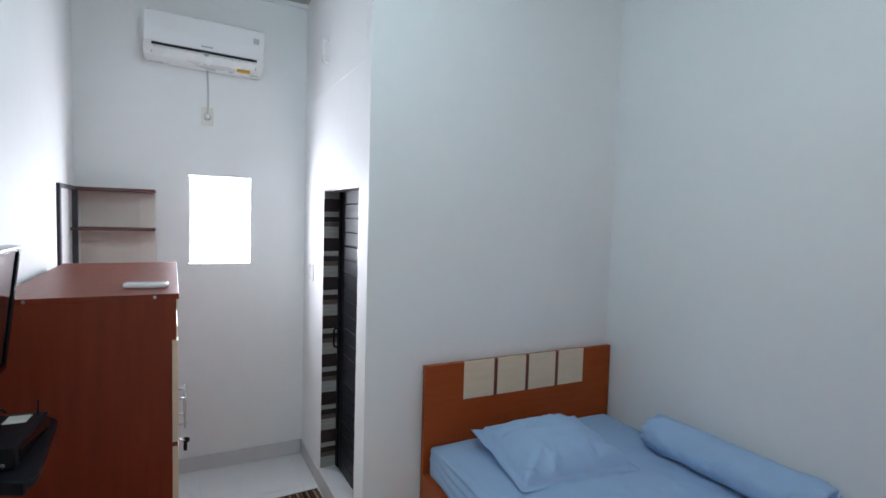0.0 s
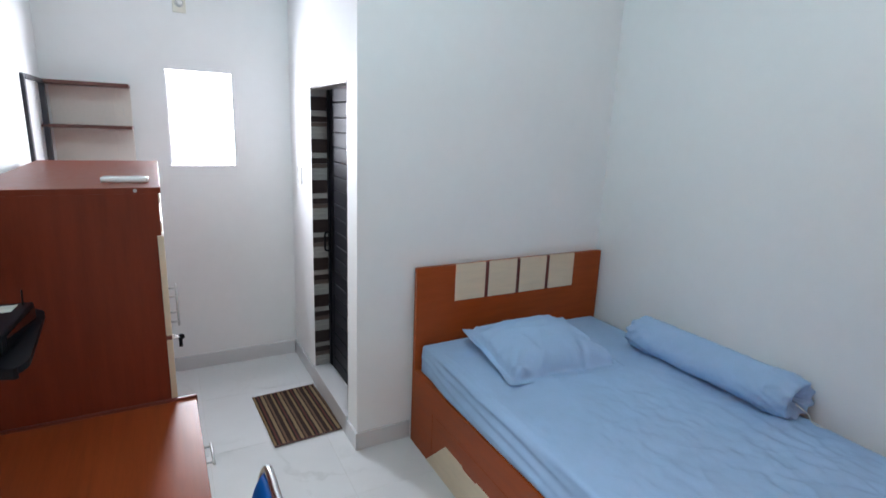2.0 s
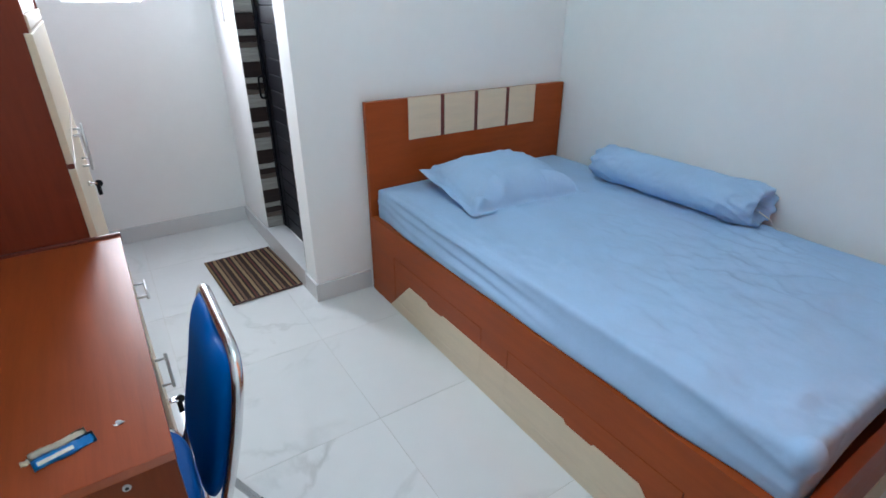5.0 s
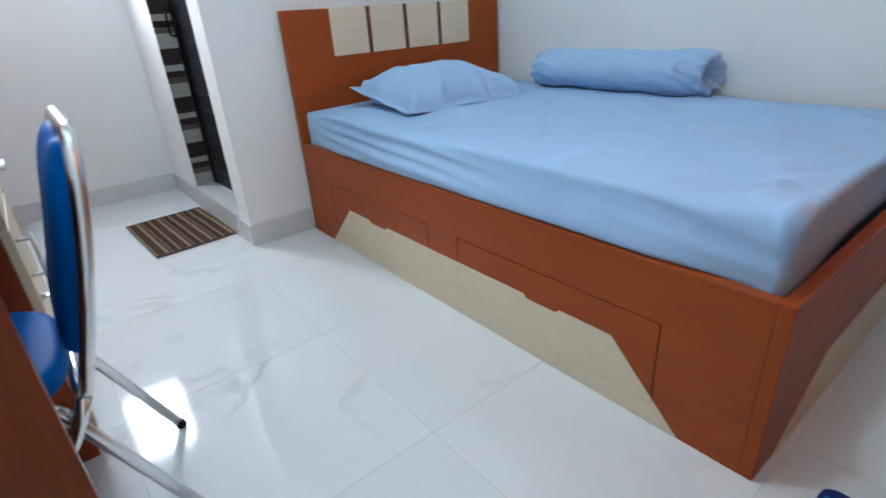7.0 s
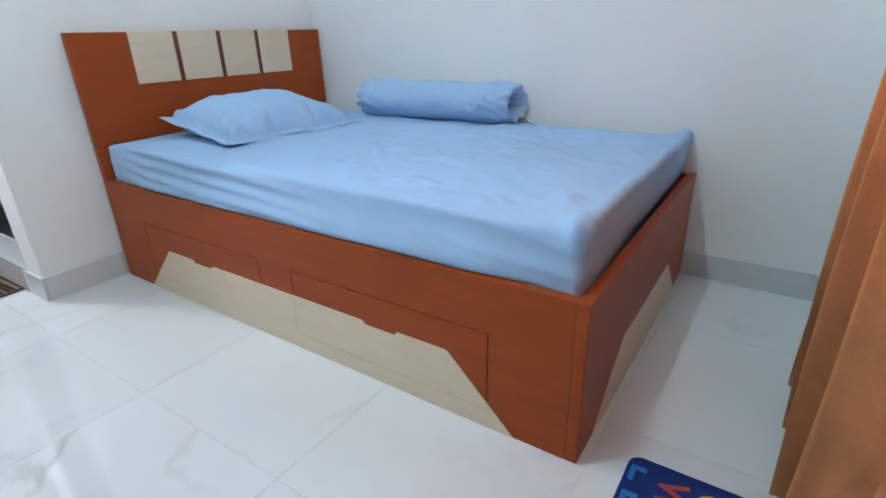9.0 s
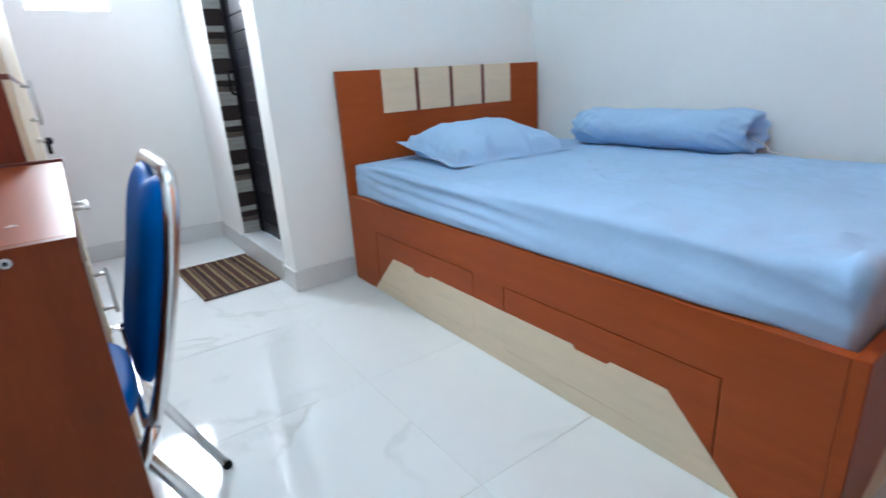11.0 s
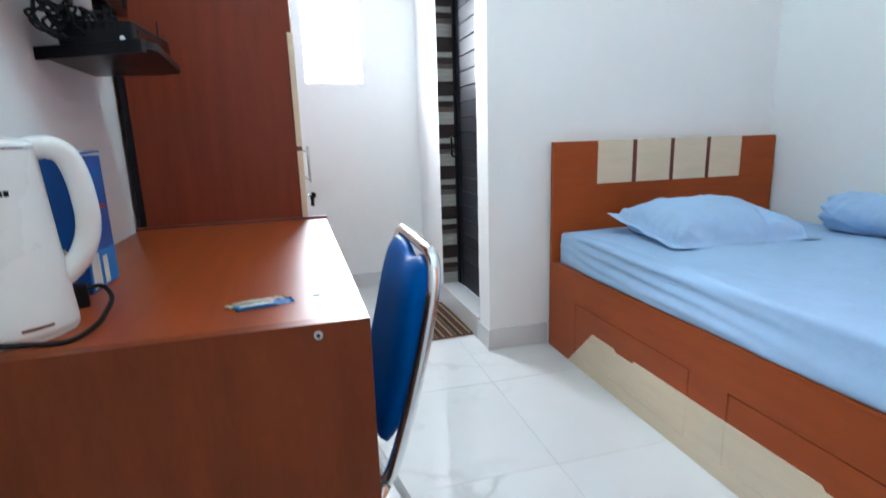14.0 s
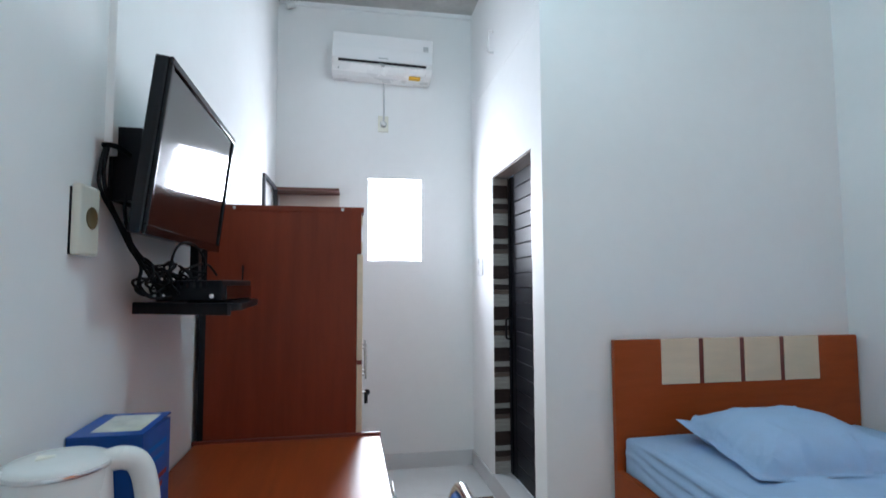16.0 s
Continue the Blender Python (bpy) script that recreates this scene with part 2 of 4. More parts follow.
def prism(points, axis, a0, a1, bev=0.0):
    """A flat outline pushed along one axis. Points are in the two other axes, in order."""
    bm = bmesh.new()

    def co(p, a):
        return {"x": (a, p[0], p[1]), "y": (p[0], a, p[1]), "z": (p[0], p[1], a)}[axis]
    lo, hi = [bm.verts.new(co(p, a0)) for p in points], [bm.verts.new(co(p, a1)) for p in points]
    bm.faces.new(lo), bm.faces.new(hi)
    for k in range(len(points)):
        j = (k + 1) % len(points)
        bm.faces.new((lo[k], lo[j], hi[j], hi[k]))
    bmesh.ops.recalc_face_normals(bm, faces=bm.faces[:])
    if bev:
        bmesh.ops.bevel(bm, geom=bm.edges[:], offset=bev, segments=2, affect="EDGES")
    return bm


def lathe(profile, n=40, cap=True):
    bm = bmesh.new()
    rings = []
    for r, z in profile:
        rings.append([bm.verts.new((r * math.cos(2 * math.pi * k / n), r * math.sin(2 * math.pi * k / n), z)) for k in range(n)])
    for a, b in zip(rings, rings[1:]):
        for k in range(n):
            j = (k + 1) % n
            bm.faces.new((a[k], a[j], b[j], b[k]))
    if cap:
        bm.faces.new(rings[0][::-1]), bm.faces.new(rings[-1])
    return bm


def rounded(points, r, n=6):
    """A path with its inner corners rounded by the radius r."""
    pts = [Vector(p) for p in points]
    out = [pts[0]]
    for a, b, c in zip(pts, pts[1:], pts[2:]):
        d0, d1 = (a - b), (c - b)
        k = min(r, d0.length * 0.49, d1.length * 0.49)
        p0, p1 = b + d0.normalized() * k, b + d1.normalized() * k
        for s in range(n + 1):
            u = s / n
            out.append(p0 * (1 - u) ** 2 + b * 2 * u * (1 - u) + p1 * u ** 2)
    return out + [pts[-1]]


def smooth_path(points, n=8):
    """A Catmull-Rom curve through the points."""
    p = [Vector(q) for q in points]
    p = [p[0]] + p + [p[-1]]
    out = []
    for a, b, c, d in zip(p, p[1:], p[2:], p[3:]):
        for s in range(n):
            u = s / n
            out.append(0.5 * ((2 * b) + (c - a) * u + (2 * a - 5 * b + 4 * c - d) * u * u + (3 * b - a - 3 * c + d) * u ** 3))
    return out + [p[-1]]


def tube(path, r, n=10, closed=False):
    bm = bmesh.new()
    pts = [Vector(p) for p in path]
    rings, side = [], None
    for k, p in enumerate(pts):
        nxt = pts[(k + 1) % len(pts)] if closed or k + 1 < len(pts) else p
        prv = pts[k - 1] if closed or k else p
        d = (nxt - prv).normalized()
        if side is None:
            side = d.orthogonal().normalized()
        side = (side - d * side.dot(d)).normalized()
        up = d.cross(side)
        rings.append([bm.verts.new(p + (side * math.cos(2 * math.pi * s / n) + up * math.sin(2 * math.pi * s / n)) * r) for s in range(n)])
    pairs = list(zip(rings, rings[1:]))
    for a, b in pairs:
        for s in range(n):
            j = (s + 1) % n
            bm.faces.new((a[s], a[j], b[j], b[s]))
    if closed:
        a, b = rings[-1], rings[0]
        best = min(range(n), key=lambda o: (a[0].co - b[o].co).length)
        for s in range(n):
            bm.faces.new((a[s], a[(s + 1) % n], b[(s + 1 + best) % n], b[(s + best) % n]))
    else:
        bm.faces.new(rings[0][::-1]), bm.faces.new(rings[-1])
    bmesh.ops.recalc_face_normals(bm, faces=bm.faces[:])
    return bm


def turned(bm, m):
    bmesh.ops.transform(bm, matrix=m, verts=bm.verts[:])
    return bm


def add(bm, other):
    me = bpy.data.meshes.new("joined")
    other.to_mesh(me)
    other.free()
    bm.from_mesh(me)
    bpy.data.meshes.remove(me)
    return bm


def clip(poly, axis, bound, keep_above):
    out = []
    for k, p in enumerate(poly):
        q = poly[(k + 1) % len(poly)]
        ins = [(v[axis] >= bound) == keep_above or v[axis] == bound for v in (p, q)]
        if ins[0]:
            out.append(p)
        if ins[0] != ins[1] and p[axis] != q[axis]:
            u = (bound - p[axis]) / (q[axis] - p[axis])
            out.append((p[0] + u * (q[0] - p[0]), p[1] + u * (q[1] - p[1])))
    return out


def clip_rect(poly, a0, a1, b0, b1):
    for axis, bound, above in ((0, a0, True), (0, a1, False), (1, b0, True), (1, b1, False)):
        poly = clip(poly, axis, bound, above) if poly else poly
    return poly


# ---- the room ----
BACK, PART_X, PART_Y, RIGHT, FRONT, TOP = 3.627, 0.782, 2.264, 2.388, -0.45, 3.237


def left_x(y):
    """The face of the left wall, which runs slightly askew."""
    return -0.472 - 0.0382 * y


def right_x(y):
    """The face of the right wall, askew the other way."""
    return 2.328 + 0.0275 * y


def structure(name, bm, material, label, category):
    ob = part(name, bm, material, None)
    return tagged(ob, label, category, kind="structure")


structure("wall_left", prism([(left_x(FRONT), FRONT), (left_x(BACK + 0.12), BACK + 0.12), (-0.75, BACK + 0.12), (-0.75, FRONT)], "z", -0.05, TOP), PAINT, "white painted plaster wall behind the desk", "wall")
WX0, WX1, WZ0, WZ1 = 0.012, 0.390, 1.420, 2.001
wall_back = bmesh.new()
for x0, x1, z0, z1 in ((-0.75, WX0, -0.05, TOP), (WX1, 0.90, -0.05, TOP), (WX0, WX1, -0.05, WZ0), (WX0, WX1, WZ1, TOP)):
    add(wall_back, box(x0, x1, BACK, BACK + 0.12, z0, z1))
structure("wall_back", wall_back, PAINT, "white painted plaster wall with a small window opening", "wall")
DY0, DY1, DZ0, DZ1 = 2.409, 3.102, 0.122, 1.925
wall_part = bmesh.new()
for y0, y1, z0, z1 in ((PART_Y + 0.004, DY0, -0.05, TOP), (DY1, BACK + 0.05, -0.05, TOP), (DY0, DY1, DZ1, TOP), (DY0, DY1, -0.05, DZ0 - 0.012)):
    add(wall_part, box(PART_X, PART_X + 0.115, y0, y1, z0, z1))
skew = Matrix.Translation((PART_X, PART_Y, 0)) @ pose(0, 0, 0, 0, 0, 0.85) @ Matrix.Translation((-PART_X, -PART_Y, 0))
askew = []
askew += [structure("wall_partition", wall_part, PAINT, "white painted partition wall with a bathroom doorway", "wall")]
structure("wall_headboard", box(PART_X + 0.0005, RIGHT + 0.12, PART_Y, PART_Y + 0.12, -0.05, TOP), PAINT, "white painted plaster wall behind the headboard", "wall")
structure("wall_right", prism([(right_x(FRONT), FRONT), (right_x(PART_Y), PART_Y), (RIGHT + 0.12, PART_Y), (RIGHT + 0.12, FRONT)], "z", -0.05, TOP), PAINT, "white painted plaster wall beside the bed", "wall")
FX0, FX1, FZ0, FZ1 = 0.75, 1.65, 0.85, 2.85
wall_front = bmesh.new()
for x0, x1, z0, z1 in ((-0.75, FX0, -0.05, TOP), (FX1, RIGHT + 0.12, -0.05, TOP), (FX0, FX1, -0.05, FZ0), (FX0, FX1, FZ1, TOP)):
    add(wall_front, box(x0, x1, FRONT - 0.12, FRONT, z0, z1))
structure("wall_front", wall_front, PAINT, "plain white wall behind the curtain", "wall")
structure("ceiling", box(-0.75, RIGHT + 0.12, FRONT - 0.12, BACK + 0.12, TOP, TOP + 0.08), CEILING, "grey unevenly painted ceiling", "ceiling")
structure("cornice", box(-0.60, PART_X, BACK - 0.022, BACK, TOP - 0.03, TOP), PAINT, "thin white plaster bead under the ceiling", "trim")


def skirting(name, x0, x1, y0, y1):
    return structure(name, box(x0, x1, y0, y1, 0.001, 0.103, 0.002), SKIRT, "pale grey marble tile skirting along the wall", "baseboard")


skirting("baseboard", left_x(BACK) + 0.002, PART_X - 0.034, BACK - 0.012, BACK)
askew += [skirting("baseboard", PART_X - 0.012, PART_X, DY1 + 0.002, BACK), skirting("baseboard", PART_X - 0.012, PART_X, PART_Y - 0.012, DY0 - 0.002)]
skirting("baseboard", PART_X + 0.0005, 1.086, PART_Y - 0.012, PART_Y)
structure("baseboard", prism([(right_x(FRONT) - 0.012, FRONT), (right_x(2.2) - 0.012, 2.2), (right_x(2.2), 2.2), (right_x(FRONT), FRONT)], "z", 0.001, 0.103), SKIRT, "pale grey marble tile skirting along the wall", "baseboard")
askew += [structure("door_sill", box(PART_X - 0.014, PART_X + 0.10, DY0, DY1, 0.001, DZ0, 0.003), SKIRT, "raised marble step in the bathroom doorway", "door sill")]

# window: a pane in a thin white frame, bright sky behind
win = tagged(thing("window_1", "small plain window glowing with daylight", "window"), kind="structure")
for x0, x1, z0, z1 in ((WX0, WX0 + 0.012, WZ0, WZ1), (WX1 - 0.012, WX1, WZ0, WZ1), (WX0 + 0.012, WX1 - 0.012, WZ0, WZ0 + 0.012), (WX0 + 0.012, WX1 - 0.012, WZ1 - 0.012, WZ1)):
    part("window_frame", box(x0, x1, BACK + 0.06, BACK + 0.085, z0, z1), WHITE, win)
front_window = tagged(thing("window_2", "tall window behind the curtain letting in daylight", "window"), kind="structure")
for x0, x1, z0, z1 in ((FX0, FX0 + 0.02, FZ0, FZ1), (FX1 - 0.02, FX1, FZ0, FZ1), (FX0 + 0.02, FX1 - 0.02, FZ0, FZ0 + 0.02), (FX0 + 0.02, FX1 - 0.02, FZ1 - 0.02, FZ1), (1.19, 1.21, FZ0 + 0.02, FZ1 - 0.02)):
    part("window_frame", box(x0, x1, FRONT - 0.05, FRONT - 0.02, z0, z1, 0.002), WHITE, front_window)
backdrop = structure("backdrop", box(-0.6, 1.1, 4.3, 4.32, 0.8, 2.7), GLOW, "bright hazy sky outside the window", "sky")

# hatch over the doorway
hatch = tagged(thing("hatch", "white painted hatch panel with a white handle above the doorway", "hatch"), kind="structure")
part("panel", box(PART_X - 0.0025, PART_X, 2.33, 3.60, 2.535, TOP - 0.01, 0.001), PAINT, hatch)
part("handle", tube(rounded([(PART_X - 0.0025, 3.035, 2.695), (PART_X - 0.035, 3.035, 2.695), (PART_X - 0.035, 3.035, 2.828), (PART_X - 0.0025, 3.035, 2.828)], 0.012), 0.007), WHITE, hatch, "white bow handle", True)

# bathroom door, set back in a tiled reveal
door = tagged(thing("door_1", "closed black slatted bathroom door in a striped tile reveal", "door"), kind="structure")
DX = PART_X + 0.098
part("door_frame", box(DX, DX + 0.03, DY1 - 0.05, DY1 - 0.006, DZ0, DZ1 - 0.01, 0.003), DOORBLACK, door)
part("door_frame", box(DX, DX + 0.03, DY0 + 0.006, DY0 + 0.05, DZ0, DZ1 - 0.01, 0.003), DOORBLACK, door)
part("stile", box(DX + 0.006, DX + 0.019, DY1 - 0.109, DY1 - 0.051, DZ0, DZ1 - 0.01, 0.002), DOORBLACK, door)
part("leaf", box(DX + 0.02, DX + 0.04, DY0 + 0.05, DY1 - 0.05, DZ0, DZ1 - 0.01), DOORBLACK, door)
slat = link_mesh("slat", box(DX + 0.006, DX + 0.019, DY0 + 0.10, DY1 - 0.11, 0, 0.083, 0.003, 1), DOORBLACK)
for k in range(21):
    ob = new("slat", slat)
    ob.parent, ob.location = door, (0, 0, DZ0 + 0.004 + k * 0.0856)
part("handle", tube(rounded([(DX - 0.002, DY1 - 0.075, 0.93), (DX - 0.04, DY1 - 0.075, 0.93), (DX - 0.04, DY1 - 0.075, 1.05), (DX - 0.002, DY1 - 0.075, 1.05)], 0.02), 0.006), BLACK, door, "black bow handle", True)
reveal = tagged(thing("door_reveal", "doorway reveal clad in brown and grey stone strips", "door reveal"), kind="structure")
bands = ((0.0, 0.072, STRIP_LIGHT), (0.072, 0.10, STRIP_BROWN), (0.10, 0.135, STRIP_DARK), (0.135, 0.166, STRIP_LIGHT), (0.166, 0.25, STRIP_DARK))
strip_mesh = {}
rnd = random.Random(5)
for k in range(8):
    for b0, b1, mt in bands:
        z0, z1 = DZ0 + k * 0.25 + b0 + 0.0, min(DZ1 - 0.012, DZ0 + k * 0.25 + b1)
        if z1 - z0 < 0.005:
            continue
        key = (round(z1 - z0, 3), mt.name)
        if key not in strip_mesh:
            strip_mesh[key] = link_mesh("tile", box(PART_X + 0.001, DX - 0.001, -0.012, 0, 0.0006, z1 - z0 - 0.0006, 0.0012, 1), mt)
        for yy, flip in ((DY1, 1), (DY0 + 0.012, 1)):
            ob = new("tile", strip_mesh[key])
            ob.parent, ob.location = reveal, (0, yy - rnd.uniform(0, 0.003), z0)
part("tile", box(PART_X + 0.001, DX - 0.001, DY0 + 0.012, DY1 - 0.012, DZ1 - 0.011, DZ1, 0.001), STRIP_BROWN, reveal)
askew += [hatch, door, reveal]

# ---- bed ----
BX, BY0, BY1, BH = 1.087, 0.150, 2.205, 0.432
bed = thing("bed", "red-brown laminate single bed frame with two drawers and cream inlays", "bed")
headboard = part("headboard", box(1.087, 2.37, BY1, BY1 + 0.03, 0, 1.004, 0.003), BEDWOOD, bed)
for k in range(4):
    x0 = 1.316 + k * 0.2135
    part("inlay", box(x0, x0 + 0.19, BY1 - 0.004, BY1 + 0.01, 0.801, 1.0055, 0.0015), CREAM, headboard, "cream square panel")
for k in range(3):
    x0 = 1.316 + 0.19 + k * 0.2135
    part("groove", box(x0 + 0.001, x0 + 0.0225, BY1 - 0.0015, BY1 + 0.002, 0.801, 1.0045), MAROON, headboard)
KICK = [(2.03, 0.001), (1.83, 0.198), (1.67, 0.198), (1.66, 0.186), (1.55, 0.186), (1.54, 0.198), (0.812, 0.198), (0.802, 0.186), (0.692, 0.186), (0.682, 0.198), (0.516, 0.198), (0.318, 0.001)]
part("side_core", box(BX + 0.008, BX + 0.03, BY0 + 0.03, BY1, 0.0, BH - 0.004), DARKGAP, bed)
D1, D2 = (1.264, 1.980, 0.058, 0.2935), (0.392, 1.107, 0.058, 0.2885)
G = 0.0038
rail = thing("side_rail", "", "")
rail.parent = bed
pieces = [(BY0 + 0.0305, BY1 - 0.0005, 0.2935, BH), (D1[1], BY1 - 0.0005, 0.0, 0.2935), (D2[1], D1[0], 0.0, 0.2935), (BY0 + 0.0305, D2[0], 0.0, 0.2935), (D2[0], D2[1], D2[3], 0.2935), (D1[0], D1[1], 0.0, D1[2]), (D2[0], D2[1], 0.0, D2[2])]
for y0, y1, z0, z1 in pieces:
    part("panel", box(BX, BX + 0.009, y0, y1, z0, z1), BEDWOOD, rail)
    c = clip_rect(KICK, y0, y1, z0, z1)
    if c and len(c) > 2 and z1 < 0.4:
        part("inlay", prism(c, "x", BX - 0.003, BX + 0.001), CREAM, rail, "cream laminate inlay")
part("rail_cap", box(BX - 0.001, BX + 0.03, BY0 + 0.0305, BY1 - 0.001, BH - 0.003, BH + 0.0015, 0.001), BEDWOOD, rail)
for y0, y1, z0, z1 in (D1, D2):
    drawer = part("drawer", box(BX + 0.0003, BX + 0.009, y0 + G, y1 - G, z0 + G, z1 - G, 0.001), BEDWOOD, bed)
    c = clip_rect(KICK, y0 + 0.0014, y1 - 0.0014, z0 + 0.0014, z1 - 0.0014)
    part("inlay", prism(c, "x", BX - 0.003, BX + 0.001), CREAM, drawer, "cream laminate inlay")
footboard = part("footboard", box(BX, 2.318, BY0, BY0 + 0.03, 0, BH + 0.003, 0.003), BEDWOOD, bed)
part("inlay", prism([(1.195, 0.001), (1.42, 0.178), (1.97, 0.178), (2.17, 0.001)], "y", BY0 - 0.003, BY0 + 0.001), CREAM, footboard, "cream laminate inlay")
part("side_rail", prism([(2.293, BY0 + 0.03), (2.318, BY0 + 0.03), (2.366, BY1), (2.341, BY1)], "z", 0, BH), BEDWOOD, bed)
part("slat_base", box(BX + 0.03, 2.293, BY0 + 0.03, BY1, 0.25, 0.28), BEDWOOD, bed)


def cloth_noise(p, s, a):
    return a * noise.noise(Vector(p) * s)


def ridge(p, s, a):
    """Sharp creases with soft ground between them."""
    return a * max(0.0, 1 - 3.2 * abs(noise.noise(Vector(p) * s))) ** 2


def smooth(a, b, x):
    u = min(1.0, max(0.0, (x - a) / (b - a)))
    return u * u * (3 - 2 * u)


def folds(p, s, turn, long, a, seed):
    """Ridged creases that run along one direction of the sheet, bent by a slow drift."""
    c, d = math.cos(turn), math.sin(turn)
    u, v = p.x * c + p.y * d, p.y * c - p.x * d
    w = 0.10 * noise.noise(Vector((p.x * 2.3, p.y * 2.3, seed)))
    return ridge((u / long + 0.4 * w, v + w, seed), s, a)


def gathers(x, y, cx, cy, angles, a, width, reach):
    """Straight little folds that run out from a corner."""
    h, dx, dy = 0.0, x - cx, y - cy
    far = math.hypot(dx, dy)
    if far > 2.5 * reach:
        return 0.0
    for deg in angles:
        c, d = math.cos(radians(deg)), math.sin(radians(deg))
        along, off = dx * c + dy * d, dy * c - dx * d
        if along > 0:
            h += a * math.exp(-(off / (width * (0.6 + along / reach))) ** 2) * smooth(0.0, 0.03, along) * math.exp(-(along / reach) ** 2)
    return h


def fitted_sheet():
    """A rounded block whose sheet is dragged into pleats along the open side and crumples towards the foot."""
    x0, x1, y0, y1, z0, z1 = 1.121, 2.334, 0.190, 2.198, 0.283, 0.580
    bm = bmesh.new()
    nx, ny, nz = 220, 360, 44
    r = 0.017
    pleats = ((-0.075, 0.055, 0.017, 0.006), (-0.022, 0.062, 0.012, 0.009), (0.020, 0.066, 0.011, 0.008), (0.062, 0.058, 0.012, 0.006))

    def place(u, v, w):
        xr = x1 - 0.048 + 0.048 * v
        p = Vector((x0 + u * (xr - x0), y0 + v * (y1 - y0), z0 + w * (z1 - z0)))
        c = Vector((min(max(p.x, x0 + r), xr - r), min(max(p.y, y0 + r), y1 - r), min(max(p.z, z0 + r), z1 - r)))
        d = p - c
        out = d.normalized() if d.length > 1e-6 else Vector((0, 0, 1))
        if d.length > 1e-6:
            p = c + out * r
        top = max(0, out.z)
        side = 1 - top
        low = (z1 - p.z) / (z1 - z0)
        h = 0.016 * min(1, 3.5 * u, 3.5 * (1 - u)) * min(1, 6 * v + 0.2, 6 * (1 - v)) * top + cloth_noise(p, 3.2, 0.007) * top
        # crumples on the middle and foot of the top, calm under the pillow
        rough = smooth(0.80, 0.35, v) * (0.35 + 0.65 * smooth(-0.15, 0.25, noise.noise(Vector((p.x * 2.4, p.y * 2.0, 4.0)))))
        edge = smooth(0.01, 0.07, u) * smooth(1.0, 0.94, u) * smooth(0.0, 0.03, v)
        h += top * edge * rough * (folds(p, 4.0, 0.9, 1.8, 0.006, 2.5) + folds(p, 7.5, -0.6, 1.6, 0.004, 7.1) + cloth_noise((p.x * 1.5 + p.y * 0.5, p.y * 0.9 - p.x * 0.4, 3.0), 10, 0.013) + cloth_noise((p.x * 1.3 - p.y * 0.4, p.y * 0.9 + p.x * 0.4, 8.0), 21, 0.006))
        h += top * edge * (folds(p, 1.8, 1.35, 3.0, 0.0035, 5.1) + cloth_noise(p, 7.0, 0.0022))
        # side: drape waves, tucked in below
        head = smooth(0.25, 0.75, v)
        h += side * (cloth_noise((p.x, p.y, p.z * 2), 2.5, 0.006) - 0.012 * max(0, low - 0.55) + 0.026 * math.exp(-((p.z - 0.452) / 0.055) ** 2) * (p.x < x0 + 0.05) * smooth(0.19, 0.50, p.y) * smooth(2.19, 1.80, p.y) + ridge((p.x * 0.6 + p.y * 0.4, p.y * 0.4 + p.z * 1.2, p.z * 6), 1.5, 0.001 + 0.003 * head))
        # long drag pleats from the head along the open side
        across = (z1 - p.z) if side > 0.5 else -(p.x - x0)
        if p.x < x0 + 0.32:
            for q0, k, wd, a in pleats:
                fade = smooth(0.75, 1.50, p.y) * smooth(2.17, 1.90, p.y)
                t = (across - q0 - k * (2.2 - p.y) - 0.008 * math.sin(4 * p.y + 9 * q0) - 0.006 * noise.noise(Vector((p.y * 4, q0 * 30, 1.0)))) / wd
                h += a * fade * (math.exp(-t * t) - 0.45 * math.exp(-(t - 1.5) ** 2))
        # a shallow drag from the foot corner up the side
        if p.x < x0 + 0.05:
            for q0, k, a in ((0.05, 0.16, 0.004), (0.11, 0.10, 0.003)):
                t = (across - q0 + k * (p.y - 0.2)) / 0.014
                h += a * math.exp(-t * t) * smooth(0.75, 0.25, p.y)
        # the seam puffs along the foot edge and gathers at the corners
        q = (Vector((x0, y0, z1)) - p).length
        q2 = (Vector((xr, y0, z1)) - p).length
        h += 0.024 * math.exp(-(q / 0.030) ** 2) + 0.018 * math.exp(-(q2 / 0.035) ** 2)
        rim = math.exp(-((p.y - y0) / 0.030) ** 2) * max(top, 0.3 * smooth(0.25, 0.0, low))
        h += rim * (0.006 + cloth_noise((p.x, 0.4, 0.2), 11, 0.010) + cloth_noise((p.x, 2.4, 0.2), 26, 0.004))
        h += top * (gathers(p.x, p.y, x0, y0, (12, 27, 39, 53, 66, 80), 0.008, 0.011, 0.14) + gathers(p.x, p.y, xr, y0, (98, 117, 131, 150, 166), 0.007, 0.011, 0.12))
        for corner in (q, q2):
            h += ridge((p.x * 2.2 + p.y * 0.8, p.y * 0.9 - p.x * 0.5, 9.0 + p.z), 4.4, 0.005) * math.exp(-(corner / 0.16) ** 2)
        p = p + out * h
        # the side hangs over the bed rail and is tucked in behind it
        if p.z < 0.4365 and p.x < 1.1195:
            p.x = 1.1195
        # the foot end draws back from the footboard lower down
        if v < 0.06:
            p.y += 0.046 * smooth(0.25, 0.95, low) * smooth(0.02, 0.45, u) * smooth(0.06, 0.0, v)
        return p
    grid = {}

    def vert(i, j, k):
        key = (i, j, k)
        if key not in grid:
            grid[key] = bm.verts.new(place(i / nx, j / ny, k / nz))
        return grid[key]
    for i in range(nx):
        for j in range(ny):
            bm.faces.new((vert(i, j, nz), vert(i + 1, j, nz), vert(i + 1, j + 1, nz), vert(i, j + 1, nz)))
